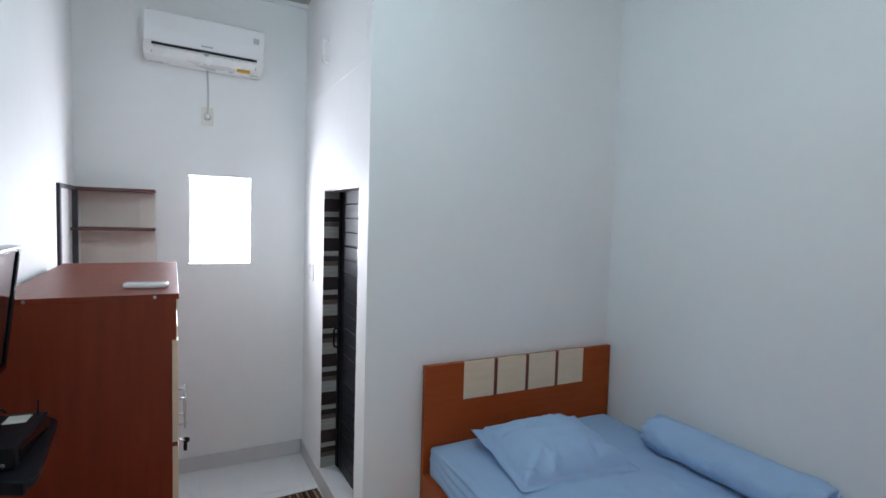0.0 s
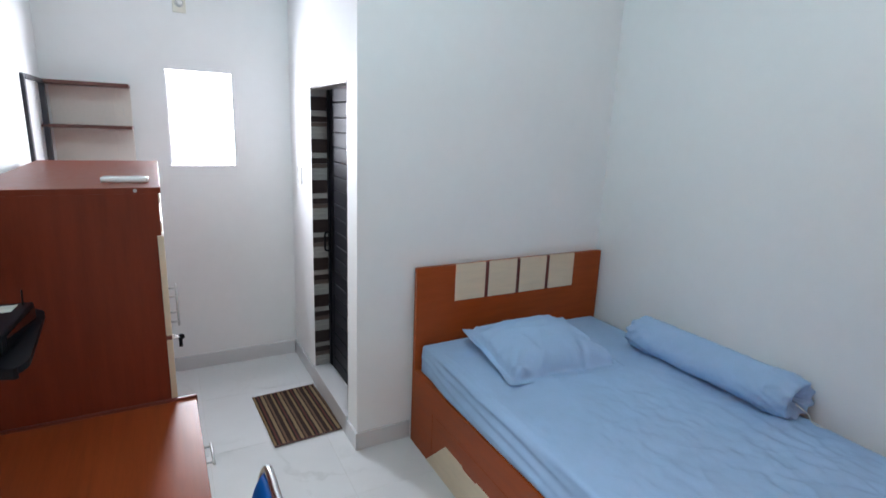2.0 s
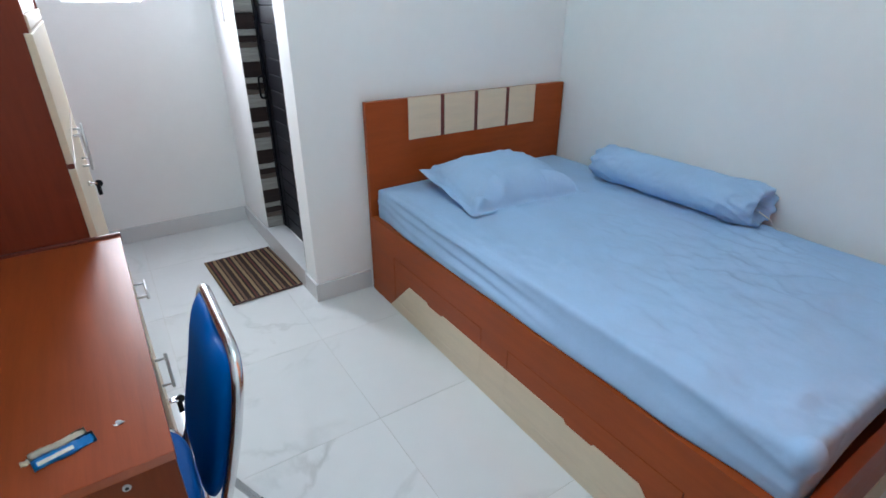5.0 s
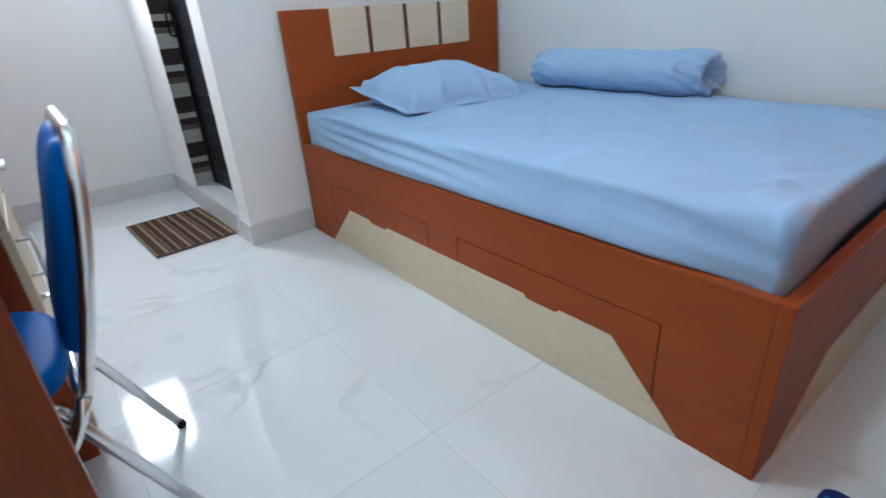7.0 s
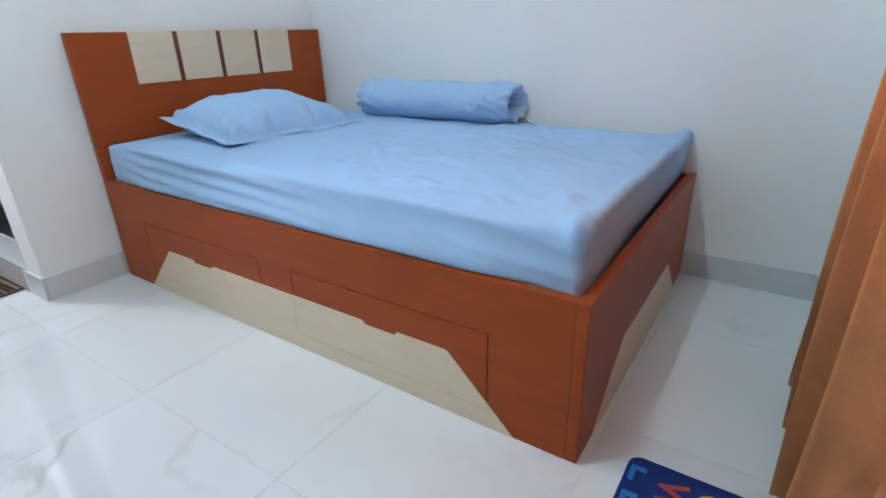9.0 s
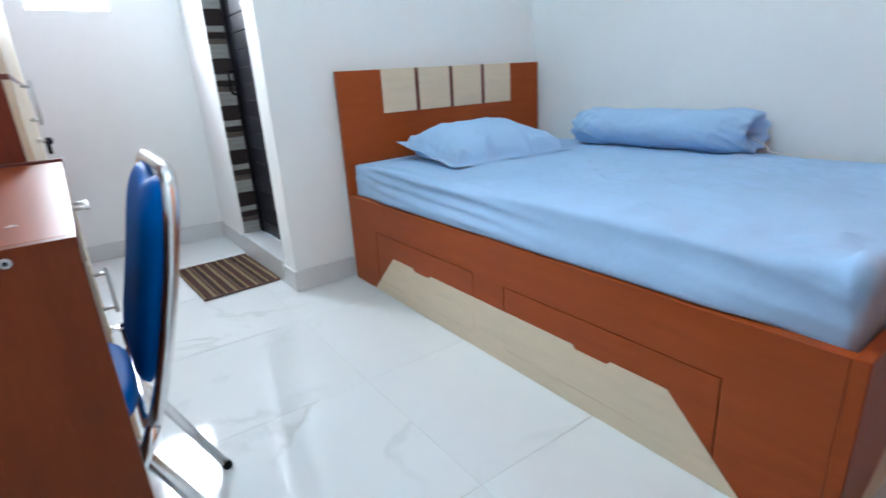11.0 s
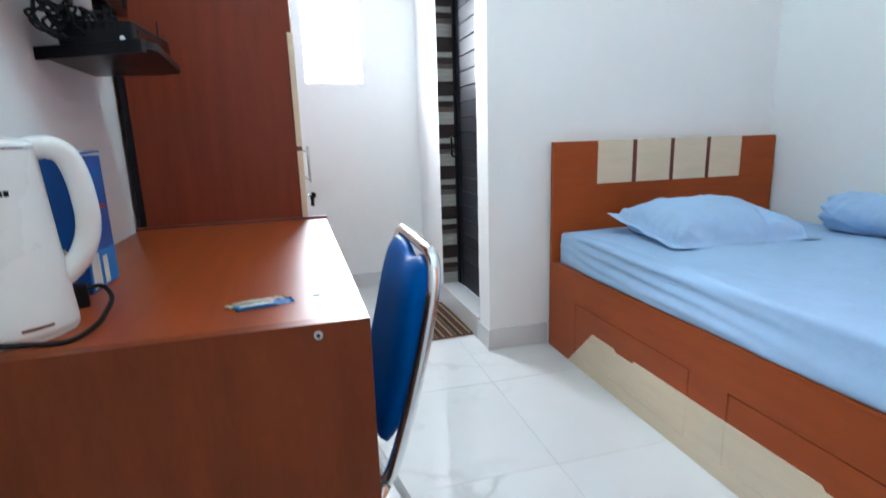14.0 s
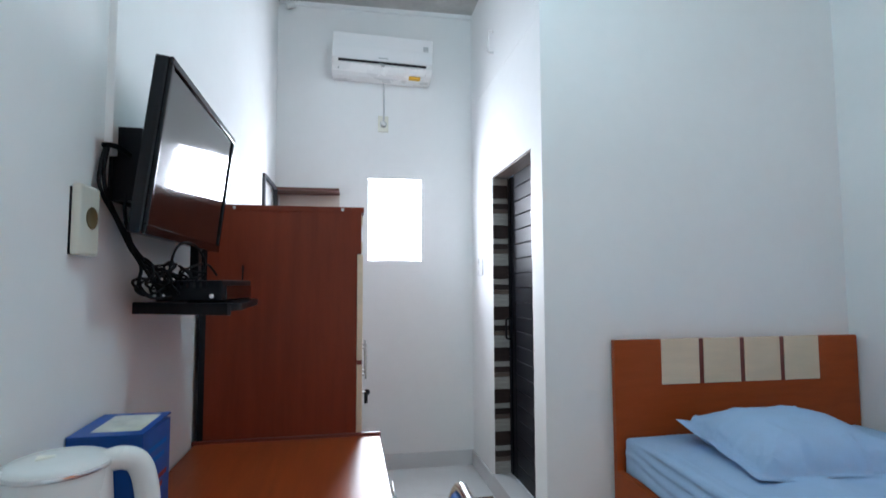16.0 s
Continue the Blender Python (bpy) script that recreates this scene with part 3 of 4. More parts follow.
    for k in range(nz):
        for i in range(nx):
            bm.faces.new((vert(i, 0, k), vert(i + 1, 0, k), vert(i + 1, 0, k + 1), vert(i, 0, k + 1)))
            bm.faces.new((vert(i, ny, k), vert(i, ny, k + 1), vert(i + 1, ny, k + 1), vert(i + 1, ny, k)))
        for j in range(ny):
            bm.faces.new((vert(0, j, k), vert(0, j, k + 1), vert(0, j + 1, k + 1), vert(0, j + 1, k)))
            bm.faces.new((vert(nx, j, k), vert(nx, j + 1, k), vert(nx, j + 1, k + 1), vert(nx, j, k + 1)))
    return bm


mattress = thing("mattress", "mattress with a creased light blue fitted sheet in the bed frame", "mattress")
part("fitted_sheet", fitted_sheet(), SHEET, mattress, "", True)
part("underside", box(1.145, 2.27, 0.25, 2.185, 0.281, 0.287), DARKGAP, mattress)


def pillow():
    """A plump cushion whose flat flange stands clear of the bed at the back."""
    bm = bmesh.new()
    n = 110
    hx, hy, fl = 0.290, 0.228, 0.036
    lay = {}
    for side in (1, -1):
        for i in range(n + 1):
            for j in range(n + 1):
                u, v = 2 * i / n - 1, 2 * j / n - 1
                rim = i in (0, n) or j in (0, n)
                if side < 0 and rim:
                    continue
                x, y = u * (hx + fl), v * (hy + fl)
                a, b = min(1, abs(x) / hx), min(1, abs(y) / hy)
                x *= 1 - 0.050 * (1 - b * b)
                y *= 1 - 0.055 * (1 - a * a)
                puff = max(0, (1 - a ** 2.8)) ** 0.62 * max(0, (1 - b ** 2.7)) ** 0.58
                lip = smooth(0.0, 0.10, puff)
                p = Vector((x, y, 0))
                lift = 0.004 + 0.062 * ((v + 1) / 2) ** 1.4 - 0.012 * (1 - abs(u)) * (1 + v) / 2
                wave = (0.003 * math.sin(7 * u + 2) + 0.003 * math.sin(9 * v)) * (1 - puff) + 0.004 * (abs(u) * abs(v)) ** 6
                if side > 0:
                    ang = math.atan2(y * 1.25, x)
                    h = lift + wave + 0.122 * puff + 0.004 * lip
                    h -= 0.005 * math.exp(-((puff - 0.05) / 0.05) ** 2)
                    # puckers run in from the stitching
                    h += lip * (1 - puff) ** 1.5 * 0.009 * math.sin(15 * ang + 4 * noise.noise(p * 7))
                    h += cloth_noise(p, 4.5, 0.008) * (0.15 + puff) + ridge((x * 1.6 + y, y * 2.2, 2.0), 3.0, 0.020) * lip * (1 - 0.8 * puff)
                    h += ridge((x * 2.1 - y * 1.2, y * 1.8 + x, 6.0), 3.0, 0.003) * lip
                    for cx, cy, fan in ((-hx, -hy, (14, 33, 52, 71)), (hx, -hy, (105, 128, 146, 168)), (-hx, hy, (-12, -30, -55, -74)), (hx, hy, (-106, -130, -158))):
                        h += gathers(x, y, cx, cy, fan, 0.011, 0.010, 0.13)
                    for cx, fan in ((-0.12, (70, 95, 112)), (0.10, (68, 84, 110))):
                        h += gathers(x, y, cx, -hy - 0.01, fan, 0.008, 0.010, 0.11)
                    # a deep crease where the front corner folds under
                    h -= 0.020 * math.exp(-((u - 0.38 - 0.25 * (v + 0.8)) / 0.07) ** 2) * smooth(-0.25, -0.75, v) * lip
                else:
                    h = (lift + wave) * (1 - smooth(0.0, 0.35, puff)) - 0.0025 * (1 - lip)
                lay[side, i, j] = bm.verts.new((x, y, h))

    def g(side, i, j):
        return lay[(1 if i in (0, n) or j in (0, n) else side), i, j]
    for i in range(n):
        for j in range(n):
            bm.faces.new((g(1, i, j), g(1, i + 1, j), g(1, i + 1, j + 1), g(1, i, j + 1)))
            bm.faces.new((g(-1, i, j), g(-1, i, j + 1), g(-1, i + 1, j + 1), g(-1, i + 1, j)))
    return bm


pil = part("pillow", pillow(), SHEET, None, "plump light blue pillow with a flanged edge on the bed", True)
tagged(pil, category="pillow").matrix_world = pose(1.618, 1.822, 0.598, 0, 0, -5)


def bolster():
    """A long round cushion, its cover gathered and tied at both ends."""
    bm = bmesh.new()
    n, m = 64, 96
    half, r0 = 0.420, 0.100

    def loop(y, r, gather, depth=0.0):
        ring = []
        for q in range(n):
            a = 2 * math.pi * q / n
            c, d = math.cos(a), math.sin(a)
            way = 1 if y > 0 else -1
            wave = math.sin(9 * a + 2.0 * way + 1.6 * noise.noise(Vector((c, d, way * 3.0)) * 1.3))
            rr = r + gather * wave
            near_end = smooth(half - 0.24, half - 0.03, abs(y))
            rr += cloth_noise((c, d, y * 5), 1.5, 0.005) * r / r0
            rr += ridge((c * 1.3 + y * 5, d * 1.6 - y * 3, y * 7), 1.5, 0.003 + 0.009 * near_end) * r / r0
            lift = 0.007 * noise.noise(Vector((c * 1.4, d * 1.4, 8.0 + way))) + 0.5 * gather * wave
            yy = y + way * (lift * min(1, max(0, (abs(y) - half + 0.08) / 0.08)) - depth)
            ring.append(bm.verts.new((1.20 * rr * c, yy, rr * d * (0.84 if d < 0 else 0.86))))
        return ring

    rings = []
    ends = [(0.26, 0.003, 0.080), (0.32, 0.006, 0.055), (0.44, 0.010, 0.020), (0.66, 0.009, 0.002)]
    for f, g, d in ends:
        rings.append(loop(-half, r0 * f, g, d))
    for k in range(m + 1):
        y = half * (-1 + 2 * k / m)
        over = max(0, abs(y) - (half - 0.085)) / 0.085
        rings.append(loop(y, r0 * (1 - 0.17 * over ** 2), 0.006 * over ** 1.5))
    for f, g, d in reversed(ends):
        rings.append(loop(half, r0 * f, g, d))
    for a, b in zip(rings, rings[1:]):
        for q in range(n):
            j = (q + 1) % n
            bm.faces.new((a[q], b[q], b[j], a[j]))
    bm.faces.new(rings[0])
    bm.faces.new(rings[-1][::-1])
    bmesh.ops.recalc_face_normals(bm, faces=bm.faces[:])
    return bm


bol = thing("bolster_pillow", "light blue bolster with gathered ends lying along the wall", "bolster", pose(2.225, 1.305, 0.670, 0, 0, 0))
part("cover", bolster(), SHEET, bol, "", True)
part("tie", tube(smooth_path([(0.01, -0.40, -0.02), (0.03, -0.445, -0.05), (0.035, -0.455, -0.070), (0.02, -0.485, -0.073), (0.03, -0.515, -0.073)]), 0.003, 6), WHITE, bol, "white tie string", True)

# ---- wardrobe ----
wardrobe = thing("wardrobe", "red-brown laminate wardrobe with cream doors and a key in the lock", "wardrobe")
WY0, WY1, WH = 1.682, 2.788, 1.507
for y in (WY0, WY1 - 0.018):
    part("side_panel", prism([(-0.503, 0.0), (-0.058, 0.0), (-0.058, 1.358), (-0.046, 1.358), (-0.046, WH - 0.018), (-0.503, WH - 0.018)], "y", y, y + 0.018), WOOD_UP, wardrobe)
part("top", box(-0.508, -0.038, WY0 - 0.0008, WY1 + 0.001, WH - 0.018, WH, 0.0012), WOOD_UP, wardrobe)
part("back_panel", box(-0.522, -0.5035, WY0 + 0.002, WY1 - 0.002, 0.0, WH - 0.02), BLACK, wardrobe, "black back board")
part("carcass", box(-0.501, -0.072, WY0 + 0.018, WY1 - 0.018, 0.05, WH - 0.02), DARKGAP, wardrobe)
mid = 0.5 * (WY0 + WY1)
for y0, y1 in ((WY0 + 0.001, mid - 0.0015), (mid + 0.0015, WY1 - 0.001)):
    part("door", box(-0.0575, -0.0400, y0, y1, 1.024, 1.356, 0.0015), CREAM, wardrobe, "cream door")
    part("door", box(-0.0575, -0.0400, y0, y1, 0.06, 1.010, 0.0015), CREAM, wardrobe, "cream door")
part("trim_rail", box(-0.0575, -0.0410, WY0 + 0.001, WY1 - 0.001, 1.010, 1.024), MAROON, wardrobe)
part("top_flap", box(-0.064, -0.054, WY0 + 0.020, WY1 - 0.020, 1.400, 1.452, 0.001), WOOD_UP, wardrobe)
# shelf edges in cream, the light they reflect put into the colour
for z0, z1 in ((1.453, 1.484), (1.364, 1.399)):
    part("top_rail", box(-0.060, -0.0415, WY0 + 0.020, WY1 - 0.020, z0, z1, 0.0015), CREAM, wardrobe, "pale rail painting the light caught on a shelf edge")


def bow_handle(parent, x, y, z, length, vertical, out=0.028, r=0.0045):
    d = Vector((0, 0, length / 2)) if vertical else Vector((0, length / 2, 0))
    c = Vector((x, y, z))
    h = part("handle", tube([c + Vector((out, 0, 0)) - d * 1.12, c + Vector((out, 0, 0)) + d * 1.12], r, 12), STEEL, parent, "brushed steel bar handle", True)
    for s in (-1, 1):
        part("handle_post", tube([c + d * s * 0.85, c + d * s * 0.85 + Vector((out, 0, 0))], r * 0.9, 10), STEEL, h, "", True)
    return h


def lock_and_key(parent, x, y, z):
    lk = part("lock", turned(lathe([(0.009, 0), (0.009, 0.008), (0.006, 0.012)], 20), pose(x, y, z, 0, 90, 0)), CHROME, parent, "chrome cylinder lock", True)
    part("key", box(x + 0.010, x + 0.028, y - 0.011, y + 0.011, z - 0.003, z + 0.003, 0.002), CHROME, lk)
    part("key_bow", turned(lathe([(0.004, -0.003), (0.013, -0.003), (0.013, 0.003), (0.004, 0.003)], 20), pose(x + 0.032, y, z - 0.004, 90, 0, 20)), BLACK, lk, "black plastic key bow")
    part("spare_key", box(x + 0.022, x + 0.036, y - 0.004, y + 0.004, z - 0.048, z - 0.012, 0.003), BLACK, lk, "black plastic key bow")


bow_handle(wardrobe, -0.0400, mid - 0.07, 0.950, 0.128, True)
bow_handle(wardrobe, -0.0400, mid + 0.05, 0.950, 0.128, True)
lock_and_key(wardrobe, -0.0400, mid - 0.065, 0.828)
for x in (-0.430, -0.105):
    part("screw_cap", turned(lathe([(0.005, 0), (0.005, 0.0015)], 16), pose(x, WY0 - 0.0008, 1.498, 90, 0, 0)), STEEL, wardrobe)

BESIDE_WALL = pose(0, 0, 0, 0, 0, 0.85)
wardrobe.matrix_world = Matrix.Translation((-0.040, WY0, 0)) @ BESIDE_WALL @ Matrix.Translation((0.040, -WY0, 0))

remote = thing("remote_control", "white air conditioner remote control lying on the wardrobe", "remote control", pose(-0.137, 1.845, WH, 0, 0, -9))
part("body", box(-0.065, 0.065, -0.024, 0.024, 0, 0.017, 0.005), WHITE, remote, "", True)
part("display", box(0.015, 0.05, -0.016, 0.016, 0.0165, 0.018), GREY, remote, "grey display")
for k in range(6):
    part("button", box(-0.05 + k * 0.0105, -0.043 + k * 0.0105, -0.014, 0.014, 0.0165, 0.0185, 0.0008), GREY, remote)

# ---- rack in the far corner ----
rack = thing("shelf_rack", "open rack with black posts, dark red shelves, pale back", "shelf rack")
for x, y, x1 in ((-0.590, 3.02, -0.572), (-0.592, 3.44, -0.566)):
    part("post", box(x, x1, y, y + 0.03, 0, 1.890, 0.002), POST, rack)
part("top_bar", box(-0.586, -0.570, 3.05, 3.44, 1.868, 1.890, 0.002), POST, rack)
for z in (1.872, 1.637, 1.28, 0.9, 0.5):
    part("shelf", box(-0.600, -0.178, 3.44, 3.622, z, z + 0.018, 0.001), SHELFWOOD, rack)
part("back_board", box(-0.575, -0.18, 3.612, 3.622, 0.1, 1.870), PALE, rack)
part("upright", box(-0.270, -0.182, 3.594, 3.612, 0.0, 1.870, 0.001), PALE, rack)
for z in (1.75, 1.725):
    part("hook", box(-0.223, -0.218, 3.584, 3.594, z - 0.007, z, 0.001), STEEL, rack)

# ---- desk ----
desk = thing("desk", "red-brown laminate desk with a drawer and a cupboard door", "desk")
DKX, DKY0, DKY1, DKH = 0.025, 0.670, 1.668, 0.797
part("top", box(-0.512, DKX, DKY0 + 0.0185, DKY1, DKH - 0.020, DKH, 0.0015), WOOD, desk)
part("side_panel", box(-0.512, DKX - 0.001, DKY0, DKY0 + 0.0183, 0, DKH - 0.0002, 0.0006), DESK_SHADED, desk)
part("side_panel", box(-0.512, DKX - 0.002, DKY1 - 0.02, DKY1 - 0.002, 0, DKH - 0.021, 0.001), DESK_SHADED, desk)
part("side_panel", box(-0.512, DKX - 0.02, 1.245, 1.262, 0, DKH - 0.021, 0.001), WOOD, desk)
part("end_strip", box(-0.520, DKX + 0.003, DKY1, DKY1 + 0.012, DKH - 0.02, DKH + 0.008, 0.002), MAROON, desk)
part("back_panel", box(-0.518, -0.503, DKY0 + 0.018, DKY1 - 0.02, 0.25, DKH - 0.021), WOOD, desk)
drawer = part("drawer", box(DKX - 0.02, DKX - 0.002, 1.264, DKY1 - 0.022, 0.615, 0.77, 0.0015), CREAM, desk, "cream drawer front")
cupboard = part("door", box(DKX - 0.02, DKX - 0.002, 1.264, DKY1 - 0.022, 0.07, 0.605, 0.0015), CREAM, desk, "cream cupboard door")
part("carcass", box(-0.49, DKX - 0.022, 1.264, DKY1 - 0.022, 0.05, 0.77), DARKGAP, desk)
bow_handle(drawer, DKX - 0.002, 1.46, 0.705, 0.1, False)
bow_handle(cupboard, DKX - 0.002, 1.305, 0.525, 0.1, True)
lock_and_key(cupboard, DKX - 0.002, 1.295, 0.432)
part("screw_cap", turned(lathe([(0.006, 0), (0.006, 0.002), (0.003, 0.0025)], 16), pose(-0.046, DKY0, 0.781, 90, 0, 0)), STEEL, desk)
part("screw_slot", turned(lathe([(0.0028, 0), (0.0028, 0.003)], 12), pose(-0.046, DKY0, 0.781, 90, 0, 0)), BLACK, desk)

desk.matrix_world = Matrix.Translation((DKX, 1.0, 0)) @ BESIDE_WALL @ Matrix.Translation((-DKX, -1.0, 0))

# ---- chair ----
chair = thing("folding_chair", "chrome tube folding chair with blue vinyl seat and backrest", "chair")


def back_point(y, z):
    u = (z - 0.41) / (0.855 - 0.41)
    return Vector((0.045 + 0.118 * u + 0.012 * math.sin(math.pi * u), y, z))


flat = rounded([(0.81, 0.62, 0), (0.81, 0.840, 0), (1.18, 0.840, 0), (1.18, 0.415, 0), (0.81, 0.415, 0), (0.81, 0.62, 0)], 0.075, 8)
loop = []
for a, b in zip(flat, flat[1:]):
    steps = max(1, int((b - a).length / 0.03))
    loop += [back_point(*(a + (b - a) * (k / steps)).xy) for k in range(steps)]
part("back_frame", tube(loop, 0.0115, 14, True), CHROME, chair, "", True)


def cushion_back():
    bm = bmesh.new()
    ny, nz = 36, 40
    lay = {}
    for side in (1, -1):
        for i in range(ny + 1):
            for j in range(nz + 1):
                u, v = 2 * i / ny - 1, 2 * j / nz - 1
                edge = i in (0, ny) or j in (0, nz)
                if side < 0 and edge:
                    continue
                yy, zz = u * 0.174 * (1 - 0.10 * abs(v) ** 5 - 0.16 * max(0, -v) ** 3), 0.655 + v * 0.180 * (1 - 0.07 * abs(u) ** 5)
                if v > 0:
                    zz -= 0.020 * v ** 6 * math.exp(-((u + 0.25) / 0.3) ** 2)
                p = back_point(0.995 + yy, zz)
                puff = max(0, 1 - abs(u) ** 6) ** 0.5 * max(0, 1 - abs(v) ** 4.5) ** 0.55
                p.x += -0.006 + (-side) * (0.032 * puff) if side > 0 else -0.006 + 0.014 * puff
                lay[side, i, j] = bm.verts.new(p)

    def g(side, i, j):
        return lay[(1 if i in (0, ny) or j in (0, nz) else side), i, j]
    for i in range(ny):
        for j in range(nz):
            bm.faces.new((g(1, i, j), g(1, i, j + 1), g(1, i + 1, j + 1), g(1, i + 1, j)))
            bm.faces.new((g(-1, i, j), g(-1, i + 1, j), g(-1, i + 1, j + 1), g(-1, i, j + 1)))
    return bm


def seat_pad():
    outline = []
    for k in range(40):
        a = 2 * math.pi * k / 40
        c, d = math.cos(a), math.sin(a)
        outline.append((-0.14 + 0.188 * math.copysign(abs(c) ** 0.62, c), 0.995 + 0.185 * math.copysign(abs(d) ** 0.62, d)))
    bm = prism(outline, "z", 0.43, 0.478)
    rim = [e for e in bm.edges if abs(e.verts[0].co.z - e.verts[1].co.z) < 1e-6]
    bmesh.ops.bevel(bm, geom=rim, offset=0.018, segments=4, profile=0.5, affect="EDGES")
    return bm


chair.location.y = -0.010
part("backrest", cushion_back(), BLUE, chair, "blue vinyl padded backrest", True)
part("seat", seat_pad(), BLUE, chair, "blue vinyl padded seat", True)
for y in (0.845, 1.204):
    part("leg", tube(rounded([(-0.10, y, 0.425), (0.005, y, 0.425), (0.186, y + (0.012 if y > 1 else -0.012), 0.010)], 0.03), 0.0115, 12), CHROME, chair, "", True)
    part("foot_cap", turned(lathe([(0.0125, 0), (0.0125, 0.016)], 16), pose(0.189, y + (0.012 if y > 1 else -0.012), 0.002, 0, -21, 0)), RUBBER, chair, "black rubber foot")
for y in (0.825, 1.165):
    part("leg", tube(rounded([back_point(y, 0.43), (0.02, y, 0.36), (-0.29, y, 0.012)], 0.05), 0.0115, 12), CHROME, chair, "", True)
    part("foot_cap", turned(lathe([(0.0125, 0), (0.0125, 0.02)], 16), pose(-0.30, y, 0.001, 0, 25, 0)), RUBBER, chair, "black rubber foot")
part("crossbar", tube([(-0.24, 0.845, 0.40), (-0.24, 1.204, 0.40)], 0.009, 10), CHROME, chair, "", True)

# ---- on the desk ----
kettle = thing("electric_kettle", "white plastic electric kettle with a handle on the desk", "kettle", pose(-0.426, 0.765, DKH, 0, 0, 22))
part("base", lathe([(0.0, 0.0), (0.068, 0.0), (0.071, 0.002), (0.0722, 0.005), (0.0, 0.005)], 48, False), WHITE, kettle, "", True)
part("body", lathe([(0.0, 0.0055), (0.0722, 0.0055), (0.0725, 0.014), (0.0695, 0.06), (0.064, 0.14), (0.0595, 0.215), (0.058, 0.235), (0.0575, 0.238)], 48, False), WHITE, kettle, "", True)
part("rim", lathe([(0.0575, 0.238), (0.059, 0.2385), (0.059, 0.243), (0.0575, 0.2435)], 48, False), CHROME, kettle, "thin chrome rim", True)
lid = part("lid", lathe([(0.0575, 0.2435), (0.0568, 0.247), (0.050, 0.2505), (0.03, 0.2530), (0.0, 0.2535)], 48, False), WHITE, kettle, "", True)
part("button", prism([(-0.022, -0.010), (-0.002, -0.004), (-0.002, 0.004), (-0.022, 0.010)], "z", 0.2520, 0.2550, 0.001), IVORY, lid, "ivory release button")
part("handle", tube(smooth_path([(0.046, 0, 0.236), (0.067, 0, 0.240), (0.086, 0, 0.231), (0.096, 0, 0.205), (0.101, 0, 0.162), (0.099, 0, 0.127), (0.088, 0, 0.097), (0.074, 0, 0.079), (0.059, 0, 0.066)], 6), 0.0150, 16), WHITE, kettle, "", True)
part("socket", box(0.058, 0.088, 0.070, 0.095, 0.0, 0.036, 0.005), BLACK, kettle, "black plug socket behind the base")
for k, (a0, a1, z0, z1) in enumerate(((-102, -95, 0.182, 0.190), (-90, -85.5, 0.183, 0.190), (-84.5, -79.5, 0.183, 0.190), (-78.5, -75, 0.183, 0.190), (-74, -71, 0.183, 0.190), (-70, -65, 0.183, 0.190), (-80, -52, 0.018, 0.022))):
    bm = bmesh.new()
    col = []
    for s in range(9):
        a = radians(a0 + (a1 - a0) * s / 8)
        col.append([bm.verts.new(((0.0728 if z0 < 0.1 else 0.0622) * math.cos(a), (0.0728 if z0 < 0.1 else 0.0622) * math.sin(a), z)) for z in (z0, z1)])
    for a, b in zip(col, col[1:]):
        bm.faces.new((a[0], b[0], b[1], a[1]))
    part("print_bar", bm, MAROON if z0 < 0.1 else BLACK, kettle, "small printed mark")
cord = part("power_cord", tube(smooth_path([(-0.388, 0.878, 0.822), (-0.368, 0.905, 0.820), (-0.346, 0.876, 0.808), (-0.337, 0.820, 0.8005), (-0.329, 0.757, 0.8005), (-0.340, 0.702, 0.8005), (-0.385, 0.688, 0.806), (-0.44, 0.686, 0.811), (-0.486, 0.700, 0.812)]), 0.0034, 8), RUBBER, None, "thin black power cord lying on the desk", True)
tagged(cord, category="cable")

carton = thing("carton", "blue printed cardboard carton standing on the desk against the wall", "box")
part("body", box(-0.506, -0.394, 0.942, 1.066, DKH, 1.022, 0.0015), BOXBLUE, carton)
part("lid", turned(box(-0.056, 0.0565, 0.0, 0.126, 0.0, 0.003, 0.001), pose(-0.450, 0.941, 1.0222, 2.5, 0, 0)), BOXBLUE, carton, "blue flap bent up a little")
part("label", turned(box(-0.030, 0.045, 0.020, 0.110, 0.0032, 0.0038), pose(-0.450, 0.941, 1.0222, 2.5, 0, 0)), PAPER, carton, "pale printed label")
part("print", box(-0.3938, -0.3932, 0.944, 1.064, 0.80, 0.862), LIGHTBLUE, carton, "lighter blue printed band")
part("print", box(-0.3931, -0.3926, 0.950, 0.985, 0.802, 0.860), PAPER, carton, "pale printed picture")
part("print", box(-0.3931, -0.3926, 1.000, 1.020, 0.802, 0.850), PAPER, carton, "pale printed picture")
for k, (y0, y1, z) in enumerate(((0.965, 1.045, 0.985), (0.975, 1.035, 0.965), (0.985, 1.050, 0.930), (0.985, 1.030, 0.915))):
    part("print", box(-0.3938, -0.3932, y0, y1, z, z + 0.008), LIGHTBLUE if k < 2 else RED, carton, "small printed bar")
part("print", prism([(-0.440 + 0.026 * math.cos(0.42 * k), 0.852 + 0.030 * math.sin(0.42 * k)) for k in range(15)], "y", 0.9413, 0.9418), PAPER, carton, "pale printed picture")
part("print", box(-0.50, -0.40, 0.9414, 0.9419, 0.80, 0.815), LIGHTBLUE, carton, "lighter blue printed band")

sachet = thing("sachet", "torn blue and silver foil sachet on the desk", "sachet", pose(-0.117, 0.789, DKH, 0, 0, 15))


